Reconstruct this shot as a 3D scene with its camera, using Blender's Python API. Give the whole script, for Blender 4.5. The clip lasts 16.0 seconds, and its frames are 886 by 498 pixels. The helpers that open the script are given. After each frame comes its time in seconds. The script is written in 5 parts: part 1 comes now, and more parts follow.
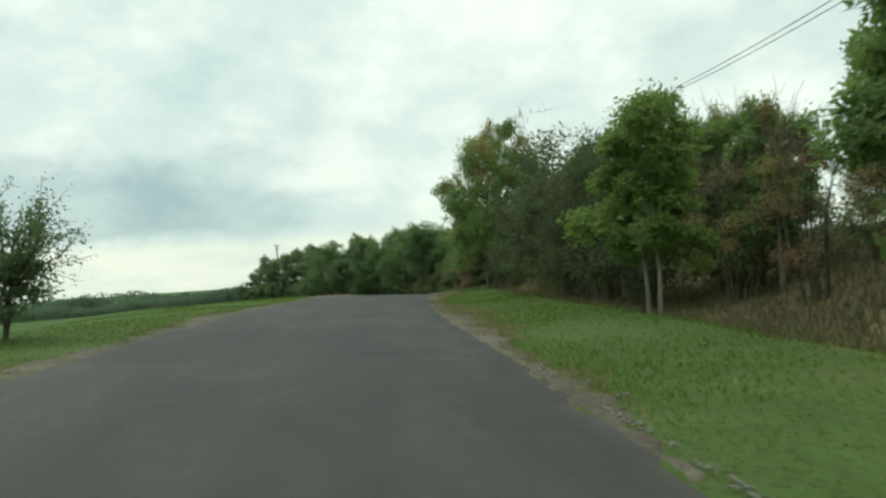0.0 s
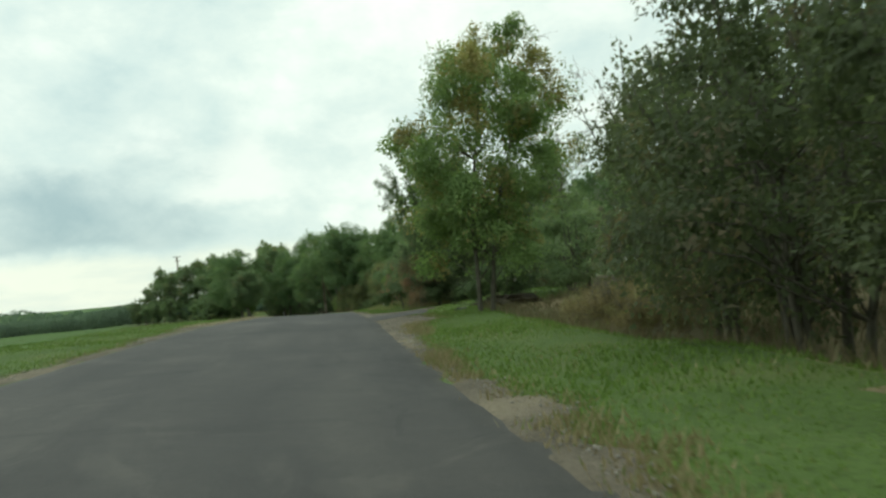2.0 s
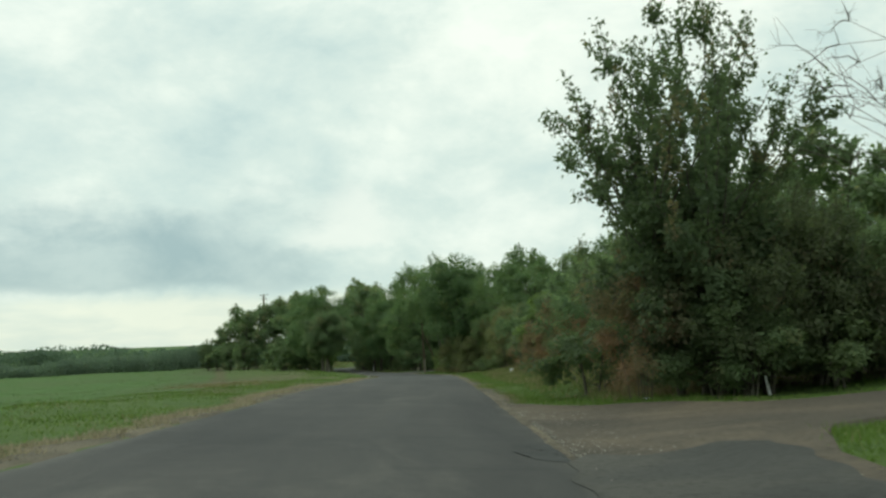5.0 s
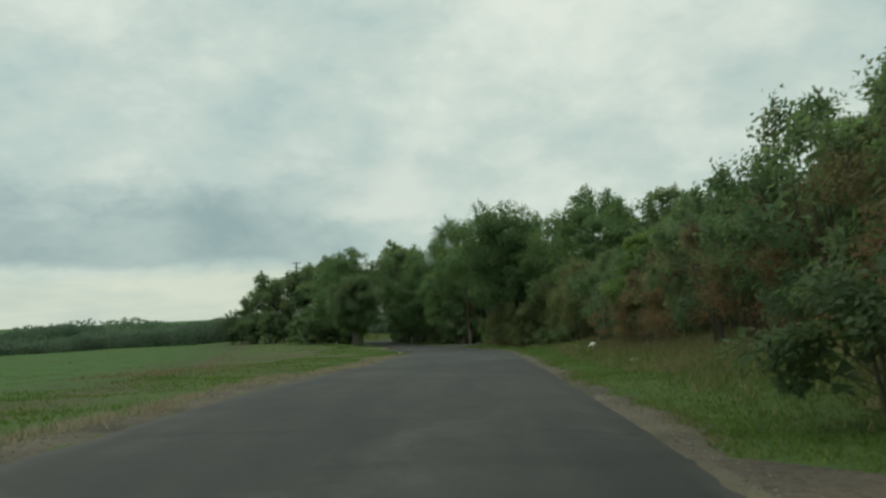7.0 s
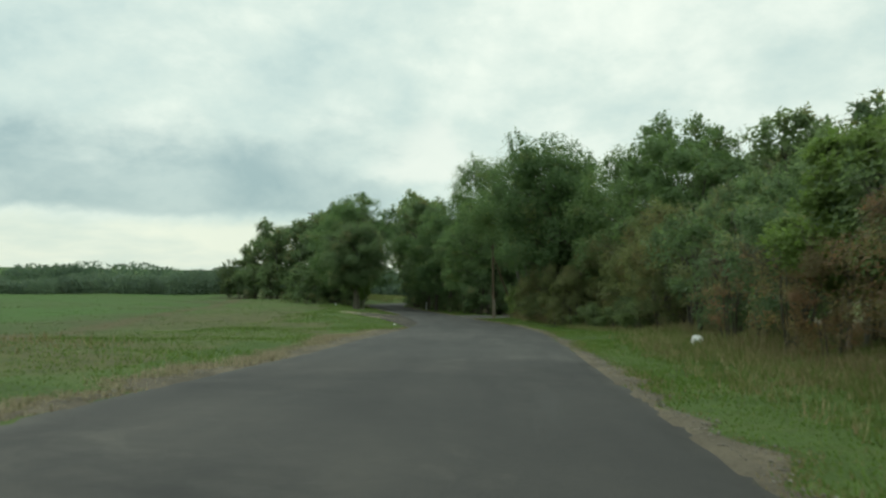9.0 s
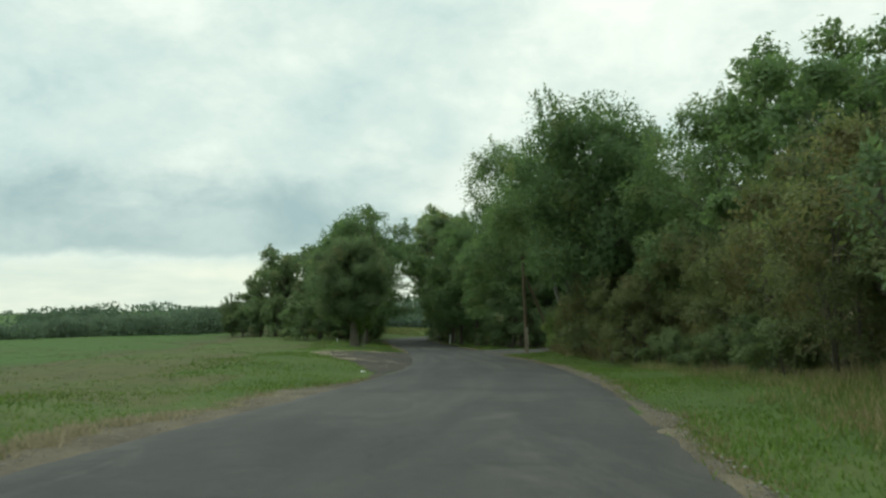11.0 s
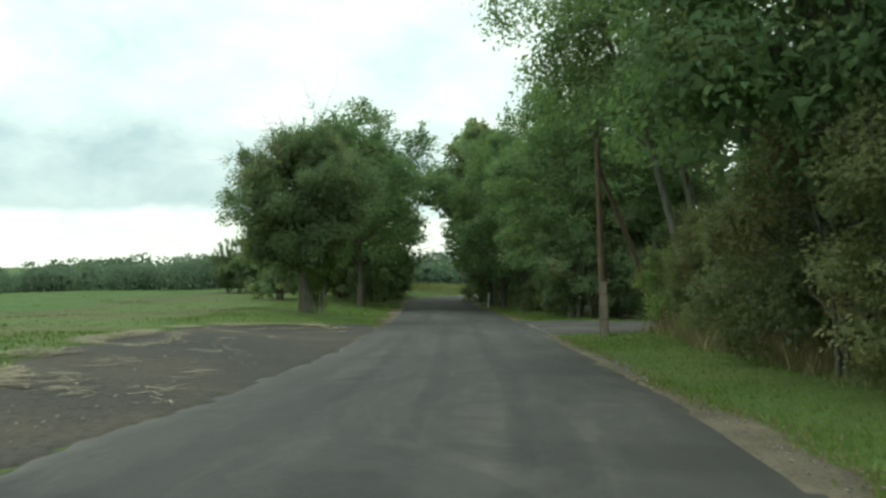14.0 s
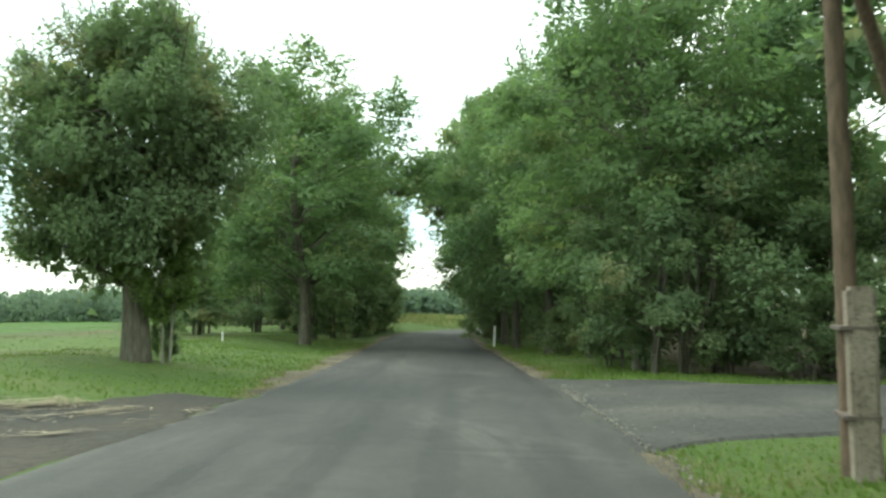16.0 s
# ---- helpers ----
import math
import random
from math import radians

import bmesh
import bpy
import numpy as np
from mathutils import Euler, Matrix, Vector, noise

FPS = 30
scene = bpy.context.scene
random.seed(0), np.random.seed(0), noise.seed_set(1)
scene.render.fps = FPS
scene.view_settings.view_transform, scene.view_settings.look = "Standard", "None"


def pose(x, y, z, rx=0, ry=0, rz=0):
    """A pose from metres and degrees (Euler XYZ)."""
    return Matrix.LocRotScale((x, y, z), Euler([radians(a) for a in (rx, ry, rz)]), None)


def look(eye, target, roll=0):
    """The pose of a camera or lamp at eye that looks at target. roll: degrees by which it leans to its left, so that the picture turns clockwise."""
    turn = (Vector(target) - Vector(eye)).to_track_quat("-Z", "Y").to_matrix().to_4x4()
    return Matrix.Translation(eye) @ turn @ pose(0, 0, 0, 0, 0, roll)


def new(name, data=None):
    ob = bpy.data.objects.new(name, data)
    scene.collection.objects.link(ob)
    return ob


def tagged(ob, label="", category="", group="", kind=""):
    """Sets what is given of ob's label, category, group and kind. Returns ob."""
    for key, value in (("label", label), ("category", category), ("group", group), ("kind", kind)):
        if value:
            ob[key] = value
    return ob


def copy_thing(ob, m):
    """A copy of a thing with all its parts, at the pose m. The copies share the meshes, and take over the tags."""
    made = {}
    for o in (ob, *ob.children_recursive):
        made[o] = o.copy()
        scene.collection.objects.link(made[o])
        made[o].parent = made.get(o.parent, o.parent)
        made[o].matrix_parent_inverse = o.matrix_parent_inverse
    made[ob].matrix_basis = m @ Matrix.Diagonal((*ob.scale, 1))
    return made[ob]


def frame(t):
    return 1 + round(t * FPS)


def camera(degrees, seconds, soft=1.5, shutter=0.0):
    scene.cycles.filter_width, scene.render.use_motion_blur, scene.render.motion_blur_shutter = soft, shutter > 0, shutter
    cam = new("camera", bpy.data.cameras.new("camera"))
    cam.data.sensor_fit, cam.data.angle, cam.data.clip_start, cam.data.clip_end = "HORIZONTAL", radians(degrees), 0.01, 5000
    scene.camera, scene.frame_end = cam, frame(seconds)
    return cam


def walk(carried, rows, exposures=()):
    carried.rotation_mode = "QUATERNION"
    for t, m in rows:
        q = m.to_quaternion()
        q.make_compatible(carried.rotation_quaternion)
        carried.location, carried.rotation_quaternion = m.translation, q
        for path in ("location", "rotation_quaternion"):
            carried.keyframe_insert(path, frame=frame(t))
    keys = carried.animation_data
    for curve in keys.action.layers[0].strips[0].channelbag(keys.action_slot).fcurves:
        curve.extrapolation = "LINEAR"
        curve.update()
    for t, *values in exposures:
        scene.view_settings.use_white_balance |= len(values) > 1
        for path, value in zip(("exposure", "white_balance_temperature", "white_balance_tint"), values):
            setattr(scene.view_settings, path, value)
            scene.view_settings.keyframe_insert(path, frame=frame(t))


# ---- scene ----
cam = camera(47.9, 16.0, soft=2.5, shutter=0.2)
METRES, EYE, TILT, LEAN, TURN = 155.0, 1.22, 0.0, -2.0, 0.0
ROWS = [
    (0.0, 0.0, 0.0, 0.0, 0.14, 1.36, 5.91),
    (0.5, -0.0033, 0.0336, 0.0006, -0.09, 0.58, 6.93),
    (1.0, -0.0058, 0.0753, 0.0012, -2.19, 2.14, 7.05),
    (1.5, -0.0076, 0.1123, 0.0015, -3.38, 1.95, 7.14),
    (2.0, -0.0097, 0.1497, 0.0013, -4.85, 1.36, 7.06),
    (2.5, -0.0108, 0.1836, 0.0016, -6.67, 2.01, 9.29),
    (3.0, -0.0119, 0.221, 0.0014, -7.55, -0.5, 8.2),
    (3.5, -0.013, 0.2547, 0.0013, -6.65, 0.6, 7.58),
    (4.0, -0.0138, 0.2907, 0.0013, -4.63, 1.45, 8.62),
    (4.5, -0.015, 0.3228, 0.0016, 0.61, -0.27, 3.25),
    (5.0, -0.0166, 0.3564, 0.0017, 0.9, 4.98, 4.03),
    (7.5, -0.0223, 0.4991, -0.0011, 3.77, 1.94, 4.4),
    (8.0, -0.0233, 0.5299, -0.0014, 2.16, -0.43, 2.47),
    (8.5, -0.0238, 0.5583, -0.0016, 1.17, 1.43, 1.2),
    (9.0, -0.0242, 0.5894, -0.0025, 5.05, 1.55, 1.05),
    (11.5, -0.0244, 0.7335, -0.0066, 7.56, 3.94, 2.92),
    (12.0, -0.0251, 0.7653, -0.0073, 6.9, 4.16, 3.52),
    (12.5, -0.0263, 0.7931, -0.0079, 7.89, 0.84, 2.4),
    (13.0, -0.0285, 0.8234, -0.0087, 9.41, 1.46, 2.62),
    (13.5, -0.031, 0.8505, -0.0096, 10.86, 0.92, 1.72),
    (14.0, -0.0341, 0.8807, -0.0104, 11.61, 1.22, 2.45),
    (14.5, -0.0375, 0.9087, -0.0112, 11.53, 1.88, 2.81),
    (15.0, -0.0415, 0.9392, -0.012, 12.3, 3.08, 1.78),
    (15.5, -0.0457, 0.9673, -0.0128, 11.99, 2.72, 2.33),
    (16.0, -0.0506, 0.9976, -0.0135, 12.39, 3.15, 2.33),
]
walk(cam, [(t, pose(0, 0, EYE, TILT, LEAN, TURN) @ pose(METRES * x, METRES * y, METRES * z, 90 + pitch, roll, yaw)) for t, x, y, z, yaw, pitch, roll in ROWS],
     [(t, e, 6600, 1) for t, e in ((0, 0.05), (0.5, -0.06), (1.5, 0.0), (2.5, 0.2), (4, 0.26), (5, -0.03), (7.3, -0.42), (8, -0.06), (9, -0.05), (11.5, 0.0), (12, -0.1), (12.5, 0.04), (13, 0.30), (14.5, 0.44), (15.2, 0.58), (16, 1.3))])

# ---- sky and sun: a bright overcast afternoon ----
SUN_UP, SUN_ROUND = radians(48), radians(-60)
world = bpy.data.worlds.new("overcast_sky")
scene.world = world
world.use_nodes = True


class Nodes:
    """Short hand for building node trees."""

    def __init__(self, tree):
        self.tree = tree
        tree.nodes.clear()

    def add(self, kind, links=None, **settings):
        node = self.tree.nodes.new("ShaderNode" + kind)
        for key, value in settings.items():
            setattr(node, key, value)
        for key, value in (links or {}).items():
            self.set(node, key, value)
        return node

    def set(self, node, key, value):
        if isinstance(value, bpy.types.NodeSocket):
            self.tree.links.new(value, node.inputs[key])
        else:
            node.inputs[key].default_value = value

    def math(self, op, a, b=0.0, c=0.0, clamp=False):
        return self.add("Math", {0: a, 1: b, 2: c}, operation=op, use_clamp=clamp).outputs[0]

    def noise(self, vector, scale, detail=4.0, rough=0.55, distort=0.0):
        return self.add("TexNoise", {"Vector": vector, "Scale": scale, "Detail": detail, "Roughness": rough, "Distortion": distort}).outputs["Fac"]

    def ramp(self, fac, *stops):
        node = self.add("ValToRGB", {"Fac": fac})
        while len(node.color_ramp.elements) < len(stops):
            node.color_ramp.elements.new(0.5)
        for el, (at, col) in zip(node.color_ramp.elements, stops):
            el.position = at
            el.color = (*col, 1) if len(col) == 3 else col
        return node.outputs["Color"]

    def step(self, fac, a, b):
        return self.add("MapRange", {"Value": fac, "From Min": a, "From Max": b}, interpolation_type="SMOOTHSTEP").outputs[0]

    def mix(self, fac, a, b, blend="MIX"):
        node = self.add("Mix", data_type="RGBA", blend_type=blend)
        self.set(node, 0, fac)
        for slot, value in ((6, a), (7, b)):
            self.set(node, slot, value if isinstance(value, bpy.types.NodeSocket) else (*value, 1))
        return node.outputs[2]


w = Nodes(world.node_tree)
way = w.add("TexCoord").outputs["Generated"]
cut = w.add("SeparateXYZ", {0: way})
up = w.math("MAXIMUM", cut.outputs["Z"], 0.0)
sheet = w.add("Mapping", {"Vector": way, "Scale": (1.0, 1.0, 1.7)}).outputs[0]
clear = w.add("TexSky", sky_type="NISHITA", sun_disc=False, sun_elevation=SUN_UP, sun_rotation=SUN_ROUND)
blue = w.mix(1.0, clear.outputs[0], (0.10, 0.10, 0.10), "MULTIPLY")
puff = w.math("MULTIPLY_ADD", w.noise(sheet, 4.6, 9.0, 0.6, 0.15), 0.78, w.math("MULTIPLY", w.noise(sheet, 13.0, 6.0, 0.6, 0.3), 0.22))
soft = w.noise(sheet, 1.7, 3.0, 0.5, 0.2)
body = w.ramp(puff, (0.34, (0.56, 0.70, 0.715)), (0.43, (0.68, 0.80, 0.79)), (0.50, (0.765, 0.865, 0.835)), (0.57, (0.885, 0.955, 0.91)), (0.66, (1.0, 1.04, 0.985)))
lift = w.ramp(soft, (0.35, (0.89, 0.925, 0.945)), (0.62, (1.06, 1.05, 1.04)))
body = w.mix(1.0, body, lift, "MULTIPLY")
# a low grey-blue bank of cloud with a billowing end, over a pale clear strip at the skyline
curl = w.noise(sheet, 8.0, 8.0, 0.6, 0.2)
wave = w.math("MULTIPLY_ADD", curl, 0.13, -0.065)
ripple = w.math("MULTIPLY_ADD", curl, 0.05, -0.025)
height = w.math("ADD", up, ripple)
side = w.step(w.math("ADD", cut.outputs["X"], wave), -0.10, -0.19)
bank = w.math("MULTIPLY", w.step(height, 0.048, 0.060), w.math("SUBTRACT", 1.0, w.step(w.math("ADD", up, wave), 0.095, 0.165)))
body = w.mix(w.math("MULTIPLY", w.math("MULTIPLY", bank, side), 0.9), body, w.ramp(curl, (0.36, (0.37, 0.505, 0.545)), (0.62, (0.56, 0.68, 0.69))))
edge = w.math("MULTIPLY", w.step(height, 0.085, 0.10), w.math("SUBTRACT", 1.0, w.step(w.math("ADD", up, wave), 0.115, 0.15)))
rim = w.math("MULTIPLY", w.step(w.math("ADD", cut.outputs["X"], wave), -0.155, -0.115), w.step(cut.outputs["X"], -0.04, -0.09))
body = w.mix(w.math("MULTIPLY", w.math("MULTIPLY", edge, rim), 0.8), body, (0.95, 0.99, 0.94))
strip = w.math("SUBTRACT", 1.0, w.step(height, 0.036, 0.056))
body = w.mix(w.math("MULTIPLY", strip, 0.75), body, w.ramp(w.noise(w.add("Mapping", {"Vector": way, "Scale": (1.0, 1.0, 5.0)}).outputs[0], 6.0, 5.0, 0.55), (0.40, (0.74, 0.83, 0.765)), (0.60, (0.98, 1.0, 0.86))))
# an overcast sky grows brighter towards the zenith
zenith = w.math("MULTIPLY_ADD", w.step(up, 0.28, 0.85), 1.0, 1.0)
full = w.mix(0.93, blue, body)
back = w.add("Background", {"Color": full, "Strength": zenith})
w.add("OutputWorld", {"Surface": back.outputs[0]})

sun = new("sun", bpy.data.lights.new("sun", "SUN"))
sun.data.energy, sun.data.angle, sun.data.color = 0.7, radians(25), (1.0, 0.97, 0.92)
sun.matrix_world = look((0, 0, 30), (-30 * math.cos(SUN_UP) * math.sin(SUN_ROUND), -30 * math.cos(SUN_UP) * math.cos(SUN_ROUND), 30 - 30 * math.sin(SUN_UP)))

# ---- the lie of the land: road centre line, heights, cross fall ----
HALF = 3.1                                # from the centre line to the asphalt's right edge
LEFT_Y = (-60, 0, 110, 125, 136, 150, 162, 200, 240, 320)
LEFT_S = (3.35, 3.35, 3.3, 3.1, 2.75, 2.3, 2.1, 1.8, 1.8, 1.8)          # and to its left edge
LINE_Y = (-60, 0, 28, 45, 77, 91, 114, 132, 145.6, 154.6, 175, 200, 214, 224, 233, 245, 260, 300)
LINE_X = (2.0, -1.3, -3.3, -3.8, -4.4, -4.75, -5.5, -6.1, -7.4, -9.1, -13.2, -19.1, -22.2, -22.8, -20.0, -11.5, 4.0, 44.0)
RISE_Y = (-60, 0, 12, 28, 45, 55, 66, 77, 91, 103, 114, 123, 132, 145, 155, 175, 200, 240, 300)
RISE_Z = (-0.6, 0.06, 0.20, 0.28, 0.23, 0.22, 0.02, -0.22, -0.47, -0.81, -1.13, -1.35, -1.63, -2.04, -2.33, -2.8, -3.3, -3.8, -3.8)
FALL_Y = (-60, 0, 45, 77, 91, 102, 114, 155, 300)
FALL_G = (-0.04, -0.04, -0.04, -0.06, -0.055, -0.03, -0.005, -0.01, 0.0)


def glide(y, ys, vs):
    """Smooth value between given knots."""
    k = (-2.0, -1.0, 0.0, 1.0, 2.0)
    w = (0.1, 0.24, 0.32, 0.24, 0.1)
    return sum(b * np.interp(np.asarray(y, float) + 3.0 * a, ys, vs) for a, b in zip(k, w))


def line_x(y):
    return glide(y, LINE_Y, LINE_X)


def half_l(y):
    return glide(y, LEFT_Y, LEFT_S)


def ramp(v, a, b):
    t = np.clip((np.asarray(v, float) - a) / (b - a), 0, 1)
    return t * t * (3 - 2 * t)


def wob(x, y):
    """Gentle unevenness of the soil."""
    return (np.sin(x * 0.9 + 1.3 * np.sin(y * 0.31)) * np.cos(y * 0.7 + 0.6 * np.sin(x * 0.43)) * 0.05
            + np.sin(x * 0.23 + 2.0) * np.cos(y * 0.19 + 1.0) * 0.09)


def road_z(s, y):
    """Height of the asphalt at s metres right of the centre line."""
    return glide(y, RISE_Y, RISE_Z) + glide(y, FALL_Y, FALL_G) * s - 0.004 * np.asarray(s, float) ** 2


def land_z(x, y):
    x, y = np.asarray(x, float), np.asarray(y, float)
    yy = np.clip(y, -60, 300)
    s = x - line_x(yy)
    left_w = half_l(yy)
    edge_r, edge_l = road_z(HALF, yy), road_z(-left_w, yy)
    d = s - HALF
    bank = 1 - ramp(yy, 54, 63)                     # the grassy bank before the entrance
    gap = ramp(yy, 55, 62) * (1 - ramp(yy, 81, 87))
    rise = (bank * (-0.45 * ramp(d, 3.2, 5.0) + 2.1 * ramp(d, 5.2, 13.0))
            + (1 - bank) * (1 - gap) * (0.75 * ramp(d, 1.6, 5.5) * (1 - ramp(yy, 100, 140)) + 0.3 * ramp(d, 6, 20))
            + gap * (0.25 * ramp(d, 2, 14))
            + 0.5 * np.exp(-((yy - 65.5) / 3.2) ** 2 - ((s - 10.0) / 2.9) ** 2))    # grassy lip beside the entrance
    right = edge_r + 0.02 * np.minimum(np.maximum(d, 0), 4) + rise + np.minimum(1, np.maximum(d, 0) / 2) * wob(x, yy)
    e = -s - left_w
    field = -3.4 + 0.25 * np.sin(x * 0.021) * ramp(e, 20, 60) + 0 * yy
    blend = 0.75 * ramp(e, 2.0, 48) + 0.25 * ramp(e, 30, 120)
    left = (edge_l + 0.02 * np.minimum(np.maximum(e, 0), 5) + 0.32 * ramp(e, 0.2, 5) * ramp(yy, 120, 150)) * (1 - blend) + field * blend + np.minimum(1, np.maximum(e, 0) / 2) * wob(x, yy)
    z = np.where(s >= 0, right, left)
    far = np.hypot(x, y - 100)
    z = z + 0.62 * np.exp(-((y - 240) / 5.0) ** 2 - ((x + 27.5) / 6.0) ** 2)      # a grassy mound outside the far bend
    hill = 1.6 * ramp(far, 500, 1500) * (0.6 + 0.4 * np.sin(np.arctan2(y, x) * 5.0 + 1.0))
    z = z * (1 - ramp(far, 230, 420)) + (-3.5) * ramp(far, 230, 420) + hill
    return np.where((s < HALF - 0.15) & (s > 0.15 - left_w), road_z(s, yy) - 0.06, z)

# ---- mesh and material tools ----
def tri_mesh(name, verts, faces, mat=None):
    """A mesh from arrays of places and of corner numbers (3 or 4 a face)."""
    me = bpy.data.meshes.new(name)
    verts, faces = np.asarray(verts, np.float32), np.asarray(faces, np.int32)
    n, k = faces.shape
    me.vertices.add(len(verts))
    me.vertices.foreach_set("co", verts.ravel())
    me.loops.add(n * k)
    me.loops.foreach_set("vertex_index", faces.ravel())
    me.polygons.add(n)
    me.polygons.foreach_set("loop_start", np.arange(0, n * k, k, dtype=np.int32))
    me.update(calc_edges=True)
    me.validate()
    if mat:
        me.materials.append(mat)
    return me


def part(name, data, mat, parent, label=""):
    """Links a bmesh or a mesh as one object under a thing or a part."""
    if isinstance(data, bmesh.types.BMesh):
        me = bpy.data.meshes.new(name)
        data.to_mesh(me)
        data.free()
    else:
        me = data
    if mat and not me.materials:
        me.materials.append(mat)
    ob = new(name, me)
    ob.parent = parent
    return tagged(ob, label)


def smooth(ob):
    ob.data.polygons.foreach_set("use_smooth", [True] * len(ob.data.polygons))
    return ob


def tubes(paths, sides=6):
    """Verts and faces of tapered tubes; each path is an array of rows x, y, z, radius."""
    vs, fs, base = [], [], 0
    ring = np.arange(sides) * 2 * np.pi / sides
    for p in paths:
        p = np.asarray(p, float)
        n = len(p)
        tang = np.gradient(p[:, :3], axis=0)
        tang /= np.linalg.norm(tang, axis=1)[:, None] + 1e-9
        ref = np.where(np.abs(tang[:, 2:3]) > 0.8, np.array([[1.0, 0, 0]]), np.array([[0, 0, 1.0]]))
        a = np.cross(tang, ref)
        a /= np.linalg.norm(a, axis=1)[:, None] + 1e-9
        b = np.cross(tang, a)
        vs.append((p[:, None, :3] + p[:, None, 3:4] * (a[:, None] * np.cos(ring)[None, :, None] + b[:, None] * np.sin(ring)[None, :, None])).reshape(-1, 3))
        i = np.arange(n - 1)[:, None] * sides + base
        j = np.arange(sides)[None]
        k = (j + 1) % sides
        fs.append(np.stack([i + j, i + k, i + sides + k, i + sides + j], -1).reshape(-1, 4))
        base += n * sides
    return np.concatenate(vs), np.concatenate(fs)


def material(name):
    mat = bpy.data.materials.new(name)
    mat.use_nodes = True
    return mat, Nodes(mat.node_tree)


def finish(n, colour, rough=0.9, bump=None, strength=0.3, distance=0.02, spec=0.3):
    links = {"Base Color": colour, "Roughness": rough, "Specular IOR Level": spec}
    if bump is not None:
        links["Normal"] = n.add("Bump", {"Height": bump, "Strength": strength, "Distance": distance}).outputs[0]
    n.add("OutputMaterial", {"Surface": n.add("BsdfPrincipled", links).outputs[0]})


def leaf_material(name, dark, mid, light, odd, odd_share=0.1):
    """Foliage: hue varies from leaf to leaf, from clump to clump and from plant to plant."""
    mat, n = material(name)
    isle = n.add("NewGeometry").outputs["Random Per Island"]
    spot = n.add("TexCoord").outputs["Object"]
    own = n.add("ObjectInfo").outputs["Random"]
    clump = n.noise(spot, 0.9, 2.0)
    t = n.math("ADD", n.math("MULTIPLY_ADD", isle, 0.20, 0.02), n.math("ADD", n.math("MULTIPLY", clump, 0.7), n.math("MULTIPLY_ADD", own, 0.42, -0.21)))
    col = n.ramp(t, (0.12, dark), (0.48, mid), (0.9, light))
    patch = n.step(n.noise(spot, 0.55, 3.0, 0.6), 0.64 - odd_share, 0.72 - odd_share)
    col = n.mix(n.math("MULTIPLY", patch, n.math("MULTIPLY_ADD", isle, 0.4, 0.35)), col, odd)
    face = n.add("BsdfPrincipled", {"Base Color": col, "Roughness": 0.7, "Specular IOR Level": 0.14})
    shine = n.add("BsdfTranslucent", {"Color": n.mix(1.0, col, (1.08, 1.16, 0.80), "MULTIPLY")})
    n.add("OutputMaterial", {"Surface": n.add("MixShader", {0: 0.52, 1: face.outputs[0], 2: shine.outputs[0]}).outputs[0]})
    return mat


def bark_material(name, dark, light, scale=6.0):
    mat, n = material(name)
    spot = n.add("TexCoord").outputs["Object"]
    long = n.add("Mapping", {"Vector": spot, "Scale": (1.0, 1.0, 0.22)}).outputs[0]
    ridge = n.noise(long, scale * 2.5, 5.0, 0.65)
    stain = n.noise(spot, 1.7, 3.0)
    col = n.mix(n.math("MULTIPLY", stain, 0.5), n.ramp(ridge, (0.35, dark), (0.65, light)), (0.09, 0.10, 0.06))
    finish(n, col, 0.95, ridge, 0.6, 0.03, 0.15)
    return mat


